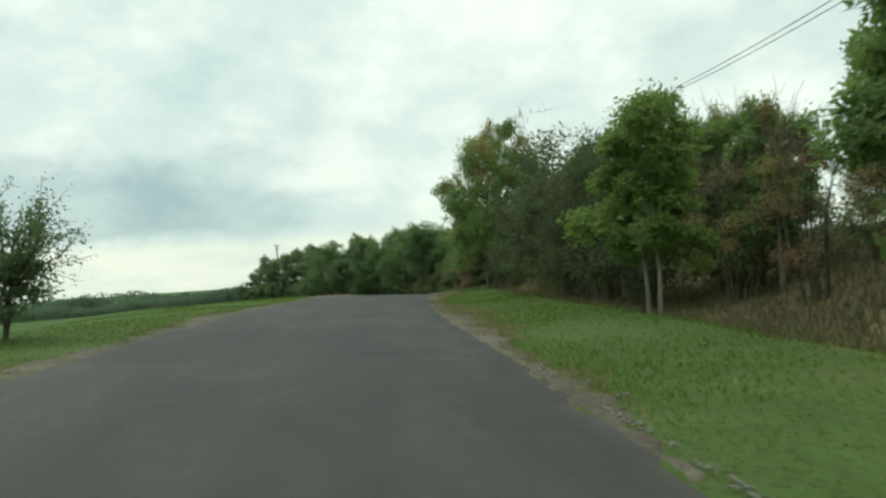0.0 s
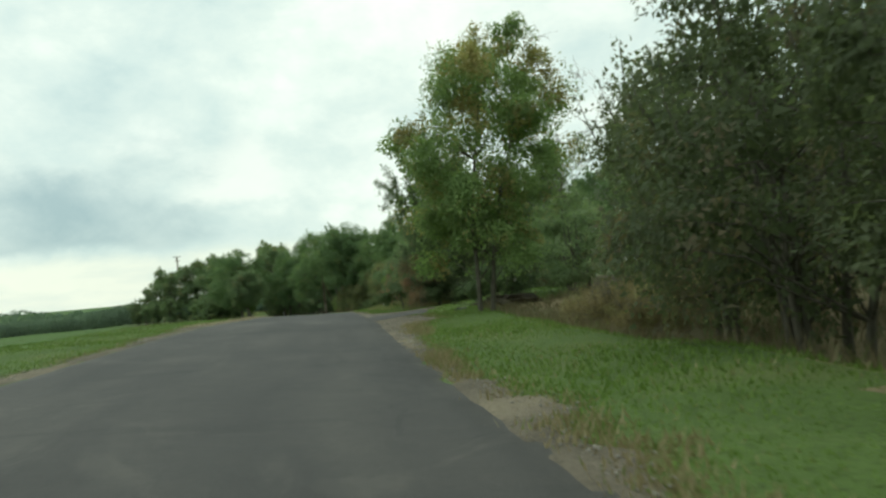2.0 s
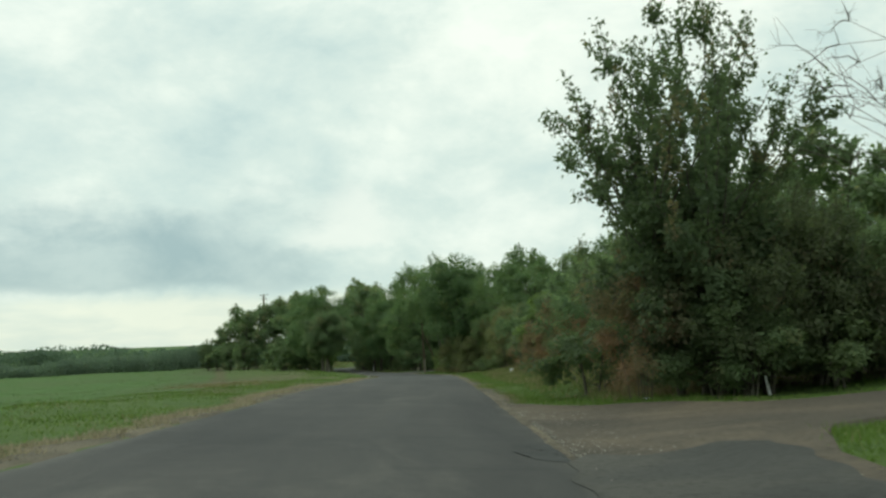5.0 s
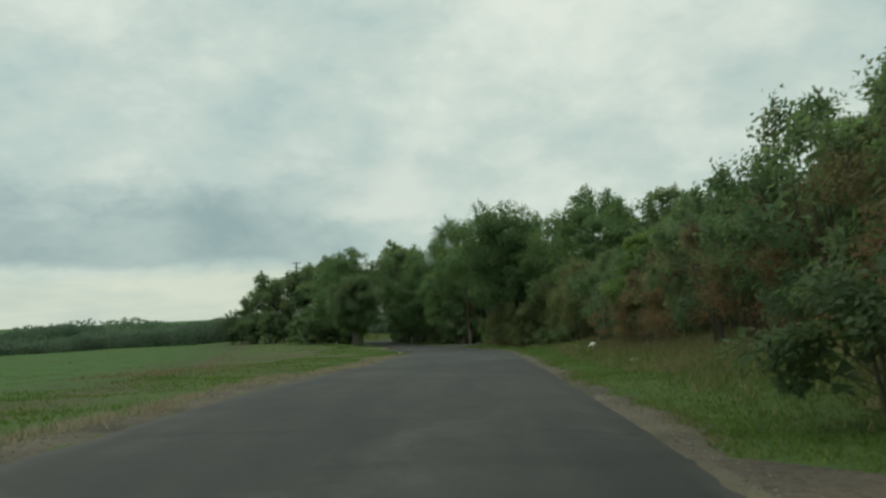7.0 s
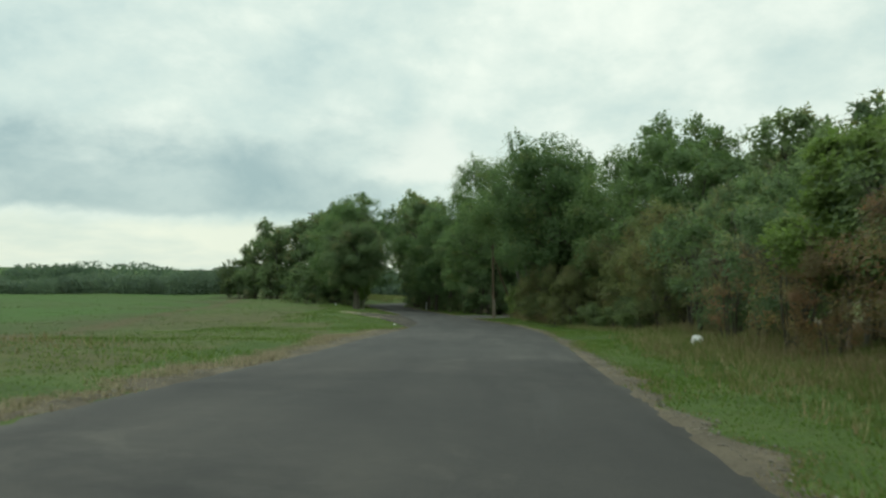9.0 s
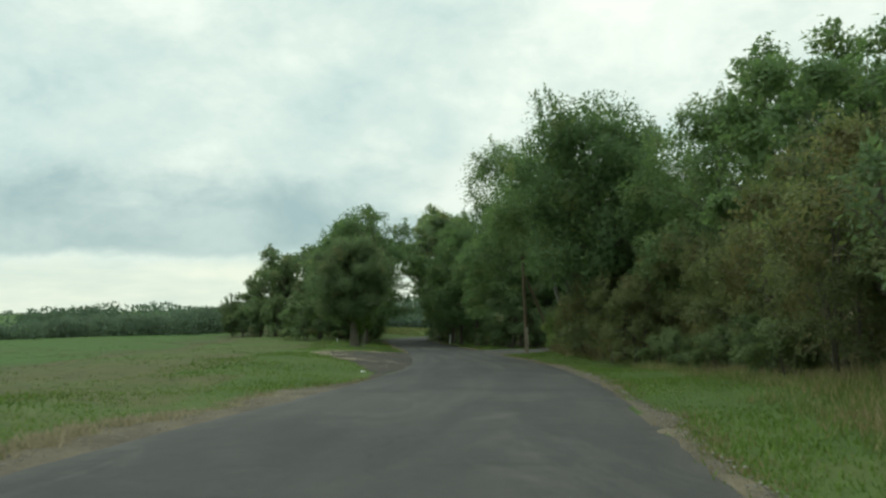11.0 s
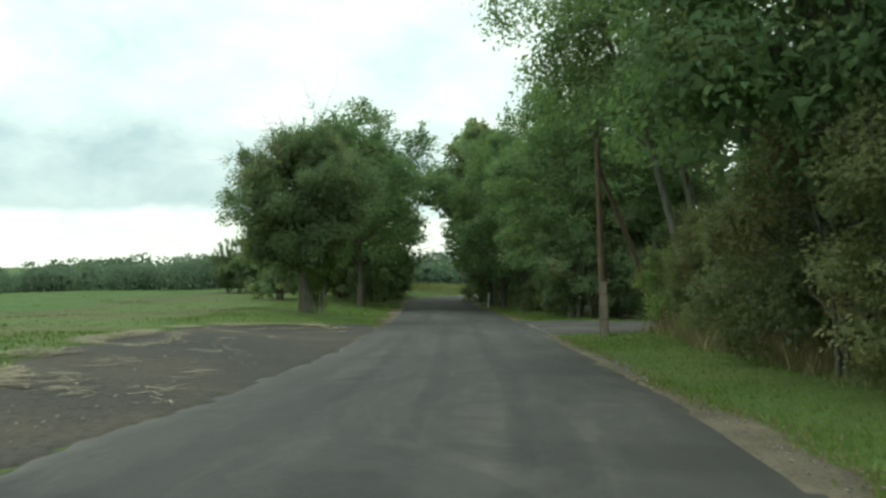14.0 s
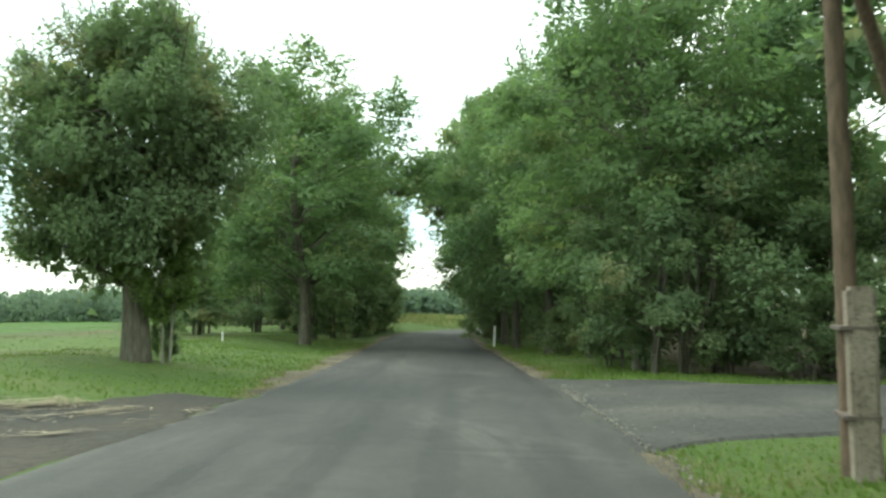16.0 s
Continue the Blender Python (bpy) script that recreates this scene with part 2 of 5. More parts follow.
def asphalt_material():
    mat, n = material("worn_asphalt")
    uv = n.add("UVMap").outputs[0]
    spot = n.add("TexCoord").outputs["Object"]
    grain = n.noise(spot, 70.0, 2.0, 0.7)
    speck = n.noise(spot, 18.0, 3.0, 0.6)
    drag = n.add("Mapping", {"Vector": uv, "Scale": (1.0, 0.13, 1.0)}).outputs[0]
    stain = n.noise(drag, 0.75, 5.0, 0.6, 0.8)
    broad = n.noise(uv, 0.09, 3.0, 0.5)
    col = n.ramp(stain, (0.30, (0.0168, 0.0161, 0.0150)), (0.47, (0.0272, 0.0262, 0.0240)), (0.68, (0.0418, 0.0395, 0.0350)))
    col = n.mix(n.step(broad, 0.42, 0.60), col, n.mix(1.0, col, (0.72, 0.73, 0.74), "MULTIPLY"))
    across = n.add("SeparateXYZ", {0: uv}).outputs["X"]
    track = n.math("COSINE", n.math("MULTIPLY_ADD", across, 3.95, -0.35))
    col = n.mix(n.math("MULTIPLY", n.step(track, 0.2, 1.0), 0.35), col, n.mix(1.0, col, (1.22, 1.21, 1.18), "MULTIPLY"))
    tar = n.step(n.noise(drag, 0.42, 6.0, 0.7, 1.6), 0.60, 0.64)
    col = n.mix(n.math("MULTIPLY", tar, 0.7), col, (0.030, 0.030, 0.029))
    col = n.mix(n.math("MULTIPLY", n.step(grain, 0.5, 0.75), 0.4), col, (0.115, 0.11, 0.10))
    wide = n.noise(n.add("Mapping", {"Vector": uv, "Scale": (0.16, 0.30, 1.0)}).outputs[0], 1.0, 6.0, 0.62, 1.2)
    col = n.mix(n.math("MULTIPLY", n.step(wide, 0.56, 0.63), 0.6), col, n.mix(1.0, col, (0.55, 0.56, 0.57), "MULTIPLY"))
    worn = n.noise(n.add("Mapping", {"Vector": uv, "Scale": (0.45, 0.16, 1.0), "Location": (7.0, 3.0, 0.0)}).outputs[0], 1.0, 7.0, 0.66, 1.0)
    col = n.mix(n.math("MULTIPLY", n.step(worn, 0.55, 0.615), 0.8), col, n.mix(1.0, col, (1.5, 1.48, 1.44), "MULTIPLY"))
    ragged = n.math("MULTIPLY_ADD", n.noise(uv, 1.3, 5.0, 0.6, 0.4), 1.5, -0.75)
    along = n.add("SeparateXYZ", {0: uv}).outputs["Y"]
    # before about y=112 the asphalt is slightly darker and browner, with a ragged end
    first_stretch = n.step(n.math("ADD", along, n.math("MULTIPLY", ragged, 7.0)), 115.0, 109.0)
    col = n.mix(first_stretch, col, n.mix(1.0, col, (0.86, 0.83, 0.80), "MULTIPLY"))
    mottle = n.noise(uv, 2.6, 5.0, 0.7, 0.3)
    col = n.mix(n.math("MULTIPLY", n.step(mottle, 0.50, 0.62), 0.5), col, n.mix(1.0, col, (1.28, 1.26, 1.22), "MULTIPLY"))
    col = n.mix(n.math("MULTIPLY", n.step(mottle, 0.44, 0.34), 0.5), col, n.mix(1.0, col, (0.66, 0.67, 0.68), "MULTIPLY"))
    crack = n.add("TexVoronoi", {"Vector": n.add("VectorMath", {0: n.add("Mapping", {"Vector": uv, "Scale": (0.35, 0.22, 1.0)}).outputs[0], 1: n.add("VectorMath", {0: n.add("TexNoise", {"Vector": uv, "Scale": 1.1, "Detail": 5.0}).outputs["Color"], 1: (0.35, 0.35, 0.0)}, operation="MULTIPLY").outputs[0]}, operation="ADD").outputs[0], "Scale": 1.0}, feature="DISTANCE_TO_EDGE").outputs["Distance"]
    split = n.math("MULTIPLY", n.step(crack, 0.008, 0.003), n.step(broad, 0.50, 0.56))
    col = n.mix(n.math("MULTIPLY", split, 0.6), col, (0.010, 0.010, 0.009))
    dust = n.step(n.math("ABSOLUTE", across), 2.7, 3.15)
    for s0, y0, ws, wy in ((-1.4, 143.0, 0.55, 9.0), (-0.95, 135.0, 0.6, 5.0), (0.0, 140.5, 0.9, 3.0), (1.8, 110.0, 1.2, 2.5), (-1.7, 95.5, 1.3, 2.6), (0.15, 157.0, 0.18, 16.0), (1.15, 158.0, 0.2, 18.0), (-1.2, 155.0, 0.22, 9.0)):
        away = n.add("VectorMath", {0: n.add("Mapping", {"Vector": uv, "Location": (-s0 / ws, -y0 / wy, 0.0), "Scale": (1 / ws, 1 / wy, 1.0)}).outputs[0]}, operation="LENGTH").outputs["Value"]
        blot = n.step(n.math("ADD", away, ragged), 1.05, 0.75)
        col = n.mix(n.math("MULTIPLY", blot, 0.7), col, n.mix(1.0, col, (0.62, 0.63, 0.65), "MULTIPLY"))
    col = n.mix(n.math("MULTIPLY", dust, n.math("MULTIPLY", speck, 0.5)), col, (0.12, 0.108, 0.088))
    finish(n, col, 0.85, n.math("MULTIPLY_ADD", grain, 0.6, speck), 0.5, 0.012, 0.35)
    return mat


def soil_material(name, a, b, c, scale=3.0, rough=0.95, relief=0.04):
    """Soil, gravel, litter: three hues by two scales of noise."""
    mat, n = material(name)
    spot = n.add("TexCoord").outputs["Object"]
    broad = n.noise(spot, scale * 0.12, 5.0, 0.6, 0.5)
    fine = n.noise(spot, scale * 4, 4.0, 0.65)
    stone = n.add("TexVoronoi", {"Vector": spot, "Scale": scale * 9}).outputs["Distance"]
    col = n.ramp(broad, (0.33, a), (0.5, b), (0.68, c))
    col = n.mix(n.step(fine, 0.45, 0.7), col, n.mix(1.0, col, (0.55, 0.55, 0.52), "MULTIPLY"))
    col = n.mix(n.math("MULTIPLY", n.step(stone, 0.35, 0.1), 0.35), col, n.mix(1.0, col, (1.5, 1.48, 1.42), "MULTIPLY"))
    finish(n, col, rough, n.math("ADD", fine, n.math("MULTIPLY", stone, -0.6)), 0.7, relief, 0.2)
    return mat


def field_material():
    """Young crop over brown soil, in drill rows, patchy."""
    mat, n = material("young_crop_field")
    spot = n.add("TexCoord").outputs["Object"]
    turn = n.add("Mapping", {"Vector": spot, "Rotation": (0, 0, radians(14))}).outputs[0]
    row = n.add("TexWave", {"Vector": turn, "Scale": 1.3, "Distortion": 2.5, "Detail": 3.0}, bands_direction="X").outputs["Fac"]
    broad = n.noise(n.add("Mapping", {"Vector": turn, "Scale": (0.5, 1.6, 1.0)}).outputs[0], 0.06, 6.0, 0.62, 0.25)
    fine = n.noise(spot, 2.2, 6.0, 0.7)
    green = n.ramp(fine, (0.3, (0.026, 0.058, 0.012)), (0.55, (0.048, 0.098, 0.020)), (0.75, (0.078, 0.130, 0.031)))
    soil = n.ramp(fine, (0.3, (0.045, 0.038, 0.020)), (0.7, (0.086, 0.072, 0.041)))
    bare = n.math("ADD", n.math("MULTIPLY", n.step(broad, 0.38, 0.64), 0.72), n.math("MULTIPLY", n.step(row, 0.62, 0.9), 0.28))
    lane = n.add("TexWave", {"Vector": turn, "Scale": 0.022, "Distortion": 0.6, "Detail": 1.0}, bands_direction="Y").outputs["Fac"]
    bare = n.math("MAXIMUM", bare, n.math("MULTIPLY", n.step(lane, 0.985, 0.998), 0.7))
    part_xyz = n.add("SeparateXYZ", {0: spot})
    away = n.math("ADD", part_xyz.outputs["X"], n.math("MULTIPLY_ADD", part_xyz.outputs["Y"], 0.236, -28.1))
    away = n.math("ADD", away, n.math("MULTIPLY_ADD", n.noise(spot, 0.11, 3.0, 0.6), 3.0, -1.5))
    col = n.mix(bare, green, soil)
    poor = n.math("MULTIPLY", n.step(away, -19.0, -15.0), n.step(fine, 0.25, 0.75))
    col = n.mix(n.math("MULTIPLY", poor, 0.55), col, (0.105, 0.105, 0.036))
    lush = n.step(away, -19.0, -26.0)
    col = n.mix(n.math("MULTIPLY", lush, 0.4), col, n.mix(1.0, green, (1.0, 1.22, 0.95), "MULTIPLY"))
    rut = n.math("MULTIPLY", n.step(n.math("ABSOLUTE", n.math("ADD", away, 18.0)), 1.1, 0.3), n.step(fine, 0.3, 0.55))
    col = n.mix(n.math("MULTIPLY", rut, 0.8), col, (0.085, 0.066, 0.036))
    finish(n, col, 0.95, fine, 0.8, 0.08, 0.15)
    return mat


ASPHALT = asphalt_material()
VERGE = soil_material("mown_verge_soil", (0.043, 0.071, 0.014), (0.058, 0.093, 0.020), (0.081, 0.102, 0.030), 3.0)
LITTER = soil_material("woodland_litter", (0.055, 0.045, 0.026), (0.09, 0.075, 0.042), (0.13, 0.105, 0.06), 3.0)
DRY = soil_material("dry_bank_soil", (0.085, 0.081, 0.034), (0.140, 0.115, 0.060), (0.187, 0.149, 0.085), 3.0)
GRAVEL = soil_material("gravel_and_dust", (0.067, 0.056, 0.040), (0.108, 0.090, 0.065), (0.153, 0.127, 0.087), 4.0)
EARTH = soil_material("trodden_earth", (0.050, 0.042, 0.033), (0.074, 0.060, 0.045), (0.115, 0.090, 0.063), 2.2)
LAYBY_SOIL = soil_material("straw_strewn_earth", (0.036, 0.035, 0.031), (0.044, 0.039, 0.032), (0.067, 0.055, 0.040), 2.2, 0.95, 0.03)
FIELD = field_material()
GREY_GRAVEL = soil_material("grey_gravel", (0.042, 0.041, 0.038), (0.058, 0.056, 0.051), (0.085, 0.079, 0.068), 3.0)
APRON = soil_material("weathered_apron", (0.031, 0.030, 0.027), (0.041, 0.0395, 0.0355), (0.062, 0.057, 0.048), 2.6, 0.9, 0.012)
NEW_ASPHALT = soil_material("newer_asphalt", (0.021, 0.021, 0.020), (0.028, 0.028, 0.0265), (0.037, 0.0365, 0.034), 5.0, 0.8, 0.008)
BARK = bark_material("grey_brown_bark", (0.055, 0.046, 0.036), (0.14, 0.125, 0.10))
PALE_BARK = bark_material("pale_smooth_bark", (0.16, 0.15, 0.12), (0.33, 0.31, 0.26), 3.0)
LEAF_ASH = leaf_material("ash_leaves", (0.086, 0.140, 0.068), (0.119, 0.180, 0.081), (0.196, 0.270, 0.124), (0.243, 0.267, 0.113), 0.06)
LEAF_OAK = leaf_material("oak_leaves", (0.101, 0.152, 0.082), (0.144, 0.198, 0.101), (0.232, 0.294, 0.152), (0.264, 0.238, 0.125), 0.08)
LEAF_DARK = leaf_material("hawthorn_leaves", (0.089, 0.122, 0.068), (0.118, 0.158, 0.078), (0.204, 0.244, 0.118), (0.237, 0.169, 0.101), 0.05)
LEAF_PLUM = leaf_material("blackthorn_leaves", (0.068, 0.085, 0.049), (0.092, 0.112, 0.060), (0.150, 0.170, 0.092), (0.160, 0.116, 0.078), 0.07)
LEAF_HEDGE = leaf_material("hedge_leaves", (0.097, 0.116, 0.055), (0.135, 0.153, 0.072), (0.202, 0.217, 0.101), (0.202, 0.153, 0.085), 0.12)
LEAF_TURNING = leaf_material("turning_leaves", (0.102, 0.155, 0.059), (0.177, 0.251, 0.092), (0.285, 0.348, 0.133), (0.350, 0.233, 0.108), 0.12)
LEAF_RUSSET = leaf_material("russet_leaves", (0.123, 0.113, 0.068), (0.203, 0.160, 0.096), (0.258, 0.239, 0.116), (0.290, 0.152, 0.096), 0.20)
# far foliage: distance haze is put into the colour as a bluer green
LEAF_FAR = leaf_material("hazy_distant_leaves", (0.080, 0.120, 0.090), (0.120, 0.165, 0.124), (0.165, 0.208, 0.150), (0.165, 0.172, 0.115), 0.03)
LEAF_FRESH = leaf_material("fresh_leaves", (0.092, 0.140, 0.042), (0.150, 0.212, 0.066), (0.225, 0.285, 0.100), (0.230, 0.235, 0.085), 0.05)
LEAF_WITHERED = leaf_material("withered_leaves", (0.144, 0.120, 0.062), (0.222, 0.180, 0.098), (0.300, 0.246, 0.142), (0.180, 0.198, 0.084), 0.10)
DEAD_WOOD = bark_material("dead_twig_bark", (0.025, 0.020, 0.015), (0.060, 0.050, 0.040))
GREY_BARK = bark_material("grey_mossy_bark", (0.085, 0.082, 0.066), (0.19, 0.18, 0.15), 3.0)


# ---- ground: one sheet out to the skyline, the road and its edges ----
def sheet_of(name, rows_y, cols, place, mat, uv=False):
    """A grid over rows_y and cols; place(col, y) gives x, y, z arrays."""
    yy, cc = np.meshgrid(np.asarray(rows_y, float), np.asarray(cols, float), indexing="ij")
    x, y, z = place(cc, yy)
    n, m = yy.shape
    i = (np.arange(n - 1)[:, None] * m + np.arange(m - 1)[None]).ravel()
    faces = np.stack([i, i + 1, i + m + 1, i + m], -1)
    me = tri_mesh(name, np.stack([x, y, z], -1).reshape(-1, 3), faces, mat)
    if uv:
        layer = me.uv_layers.new(name="UVMap")
        loops = faces.ravel()
        layer.data.foreach_set("uv", np.stack([cc.ravel()[loops], yy.ravel()[loops]], -1).astype(np.float32).ravel())
    return smooth(new(name, me))


far_steps = np.cumsum(np.geomspace(1.5, 420, 34))
near_y = np.arange(-40, 300, 1.0)
ground_y = np.concatenate([-40 - far_steps[::-1], near_y, 299 + far_steps])
near_s = np.concatenate([[0, 1, 2, 2.6], np.arange(2.95, 5.2, 0.25), np.arange(5.2, 16, 0.6), np.arange(16, 60, 3.0)])
side_s = np.concatenate([near_s, 60 + np.cumsum(np.geomspace(3, 420, 30))])
ground_s = np.concatenate([-side_s[:0:-1], side_s])


def lay(s, y):
    x = line_x(np.clip(y, -60, 300)) + s
    return x, y, land_z(x, y)


ground = sheet_of("ground", ground_y, ground_s, lay, VERGE)
for mat in (FIELD, LITTER, DRY):
    ground.data.materials.append(mat)
mid = np.zeros(len(ground.data.polygons) * 3, np.float32)
ground.data.polygons.foreach_get("center", mid)
mid = mid.reshape(-1, 3)
off = mid[:, 0] - line_x(np.clip(mid[:, 1], -60, 300))
zone = np.zeros(len(off), np.int32)
waver = 0.8 * np.sin(mid[:, 1] * 0.37) + 0.5 * np.sin(mid[:, 1] * 0.11 + 1)
zone[off < -HALF - 4.6 + waver] = 1
zone[(off < -HALF - 2.2 + 0.4 * waver) & (mid[:, 1] > 84) & (mid[:, 1] < 134)] = 1
zone[(off > HALF + 3.9 + 0.5 * waver)] = 2
zone[(off > HALF + 3.6 + 0.5 * waver) & (mid[:, 1] < 63 + 2.0 * np.sin(off * 0.7))] = 3
zone[(off > HALF + 3.0 + 0.6 * waver) & (off < HALF + 6) & (mid[:, 1] > 76) & (mid[:, 1] < 128)] = 3
zone[off > 33 + 2.4 * waver] = 1
zone[(off > HALF) & (off < HALF + 11) & (((mid[:, 1] > 61) & (mid[:, 1] < 69)) | ((mid[:, 1] > 75.5) & (mid[:, 1] < 82.5)))] = 0
zone[(off > HALF) & (off < HALF + 15) & (mid[:, 1] > 163) & (mid[:, 1] < 176.5)] = 0
zone[(mid[:, 0] > -37) & (mid[:, 0] < -12) & (mid[:, 1] > 205) & (mid[:, 1] < 247) & (off < -2)] = 0
zone[(np.hypot(mid[:, 0], mid[:, 1] - 100) > 320)] = 1
ground.data.polygons.foreach_set("material_index", zone)
tagged(ground, "grass verges, young green crop field and wooded bank", "ground", kind="structure")


def fray(y, k):
    """Uneven edge of asphalt or gravel."""
    return 0.09 * np.sin(y * 1.9 + k) + 0.06 * np.sin(y * 4.7 + 2.1 * k) + 0.13 * np.sin(y * 0.43 + k * 1.7)


def lay_road(c, y):
    c = np.where(c < 0, c * half_l(y) / HALF, c)
    rim = np.where(c < 0, half_l(y), HALF)
    s = np.where(np.abs(c) > rim - 0.05, c + np.sign(c) * fray(y, np.where(c > 0, 1.0, 4.0)), c)
    drop = np.where(np.abs(c) > rim + 0.01, 0.07, 0.0)
    return line_x(y) + s, y, road_z(s, y) - drop


road = sheet_of("road", np.arange(-38, 296, 0.5), [-HALF - 0.03, -HALF, -2.6, -2, -1.3, -0.65, 0, 0.65, 1.3, 2, 2.6, HALF, HALF + 0.03], lay_road, ASPHALT, True)
tagged(road, "worn grey asphalt country road without markings", "road", kind="structure")


def spill(y, sign):
    """How far the gravel reaches beyond the asphalt."""
    width, k = (0.44, 3.0) if sign > 0 else (0.62, 1.0)
    width = width * (1 - 0.4 * ramp(y, 102, 116)) * (0.55 + 0.45 * ramp(y, 8, 22)) if sign > 0 else width * (1 - 0.4 * ramp(y, 166, 172))
    wide = width * (0.75 + 0.35 * np.sin(y * 0.21 + k) + 0.25 * np.sin(y * 0.83 + 2 * k) + 0.2 * np.sin(y * 2.3 + k))
    wide = wide + (1.15 * np.exp(-((y - 55.5) / 5.0) ** 2) if sign > 0 else 0.0) + 0.05 * np.sin(y * 6.1 + k) + 0.8 * fray(y * 1.3, k + 2)
    open_y = ramp(y, 58, 59) * (1 - ramp(y, 67.5, 68.5)) + ramp(y, 163.5, 165) * (1 - ramp(y, 174, 176)) if sign > 0 else ramp(y, 131, 136) * (1 - ramp(y, 166, 170))       # none at the entrances and the lay-by
    return wide * (1 - open_y) - 0.3 * open_y


def shoulder(name, sign, y0, y1, mat, label):
    """A strip of gravel and dust beside the asphalt, with a ragged outer edge."""
    def place(c, y):
        rim = HALF if sign > 0 else half_l(y)
        s = sign * (rim - 0.25 + c * (spill(y, sign) + 0.25))
        x = line_x(y) + s
        z = np.where(np.abs(s) < rim - 0.1, road_z(s, y) - 0.02, land_z(x, y) + 0.022)
        return x, y, z - 0.035 * (c > 0.95)
    ob = sheet_of(name, np.arange(y0, y1, 0.25), [0, 0.3, 0.5, 0.7, 0.85, 1.0] if sign > 0 else [1.0, 0.85, 0.7, 0.5, 0.3, 0], place, mat)
    return tagged(ob, label, "road shoulder", kind="structure")


shoulder("shoulder_left", -1, -38, 290, GRAVEL, "pale dusty gravel along the asphalt edge")
shoulder("shoulder_right", 1, -38, 290, GRAVEL, "dusty gravel and dry grass along the asphalt edge")


def pad(name, y0, y1, place, mat, label, cat, flip=False):
    """A side area joined to the road."""
    cols = np.linspace(0, 1, 30)
    ob = sheet_of(name, np.linspace(y0, y1, 150), cols[::-1] if flip else cols, place, mat)
    return tagged(ob, label, cat, kind="structure")


def mouth(near_edge, far_edge, reach, k):
    """An entrance between two edges, each given as knots of offset and y."""
    def place(c, v):
        s = HALF - 0.25 + c * reach
        a, b = np.interp(s, *near_edge), np.interp(s, *far_edge)
        yy = a + (b - a) * v + 0.18 * (2 * v - 1) * np.sin(s * 2.1 + 7 * v + k)
        x = line_x(yy) + s
        z = np.where(s < HALF, road_z(s, yy) - 0.02, land_z(x, yy) + 0.035 + 0.012 * np.maximum(s - HALF - 1, 0))
        return x, yy, z - 0.07 * ((v < 0.015) | (v > 0.985) | (c > 0.98))
    return place


NEAR_1 = ((2.8, 3.6, 4.4, 4.9, 5.1, 5.6, 6.8, 9.0, 26.0), (57.5, 57.8, 58.2, 58.8, 61.0, 65.5, 69.6, 71.3, 70.0))
FAR_1 = ((2.8, 3.7, 6.2, 9.3, 26.0), (83.4, 82.4, 79.6, 76.4, 74.5))
NEAR_2 = ((2.8, 3.6, 5.2, 9.0, 26.0), (163.6, 164.5, 165.6, 166.2, 166.5))
FAR_2 = ((2.8, 3.5, 5.0, 7.5, 26.0), (176.4, 174.8, 173.9, 172.6, 172.0))
LAYBY_Y = (134, 137, 140, 145, 149, 156, 161, 164, 167, 169)
LAYBY_S = (2.85, 3.0, 3.3, 4.5, 5.6, 6.7, 6.4, 5.2, 3.6, 2.9)


def lay_lay_by(c, y):
    out = np.interp(y, LAYBY_Y, LAYBY_S) + 0.10 * np.sin(y * 0.9) + 0.08 * np.sin(y * 2.3) + 0.06 * np.sin(y * 6.1)
    rim = half_l(y) - 0.55
    s = -(rim + c * np.maximum(0.05, out - rim))
    x = line_x(y) + s
    z = np.where(-s < half_l(y) - 0.06 + 0.05 * np.sin(y * 1.1) + 0.04 * np.sin(y * 5.3), road_z(s, y) - 0.018, land_z(x, y) + 0.014 + 0.02 * ramp(-s - half_l(y), 0.2, 1.0))
    return x, y, z - 0.06 * (c > 0.97)


pad("driveway_1", 0, 1, mouth(NEAR_1, FAR_1, 12, 0.0), EARTH, "dusty gravel entrance joining the road", "driveway")


def lay_apron(c, v):
    """Old asphalt laid over the mouth of the entrance."""
    near = HALF - 0.24 + 0.10 * np.sin(v * 13.0 + 1.0) + 0.05 * np.sin(v * 37.0)
    s = near + c * (HALF - near + 1.6 + 1.0 * v + 0.12 * np.sin(v * 9.0) + 0.06 * np.sin(v * 31.0))
    yy = 58.2 + 0.5 * c + v * (9.4 + 0.8 * c + 0.3 * np.sin(c * 11.0)) + 0.12 * np.sin(c * 17.0)
    x = line_x(yy) + s
    w = ramp(s, HALF - 0.2, HALF + 0.1)
    z = (1 - w) * (road_z(s, yy) + 0.008) + w * (land_z(np.maximum(x, line_x(yy) + HALF + 0.01), yy) + 0.052 + 0.012 * np.maximum(s - HALF - 1, 0))
    return x, yy, z - 0.03 * ((v < 0.005) | (v > 0.995) | (c > 0.98))


pad("driveway_apron", 0, 1, lay_apron, APRON, "dark old asphalt apron at the mouth of the entrance", "driveway")
pad("driveway_2", 0, 1, mouth(NEAR_2, FAR_2, 18, 2.0), GREY_GRAVEL, "grey gravel entrance beside the telegraph pole", "driveway")
pad("lay_by", 135.0, 168.5, lay_lay_by, LAYBY_SOIL, "trodden earth lay-by with straw scraps", "lay-by", True)


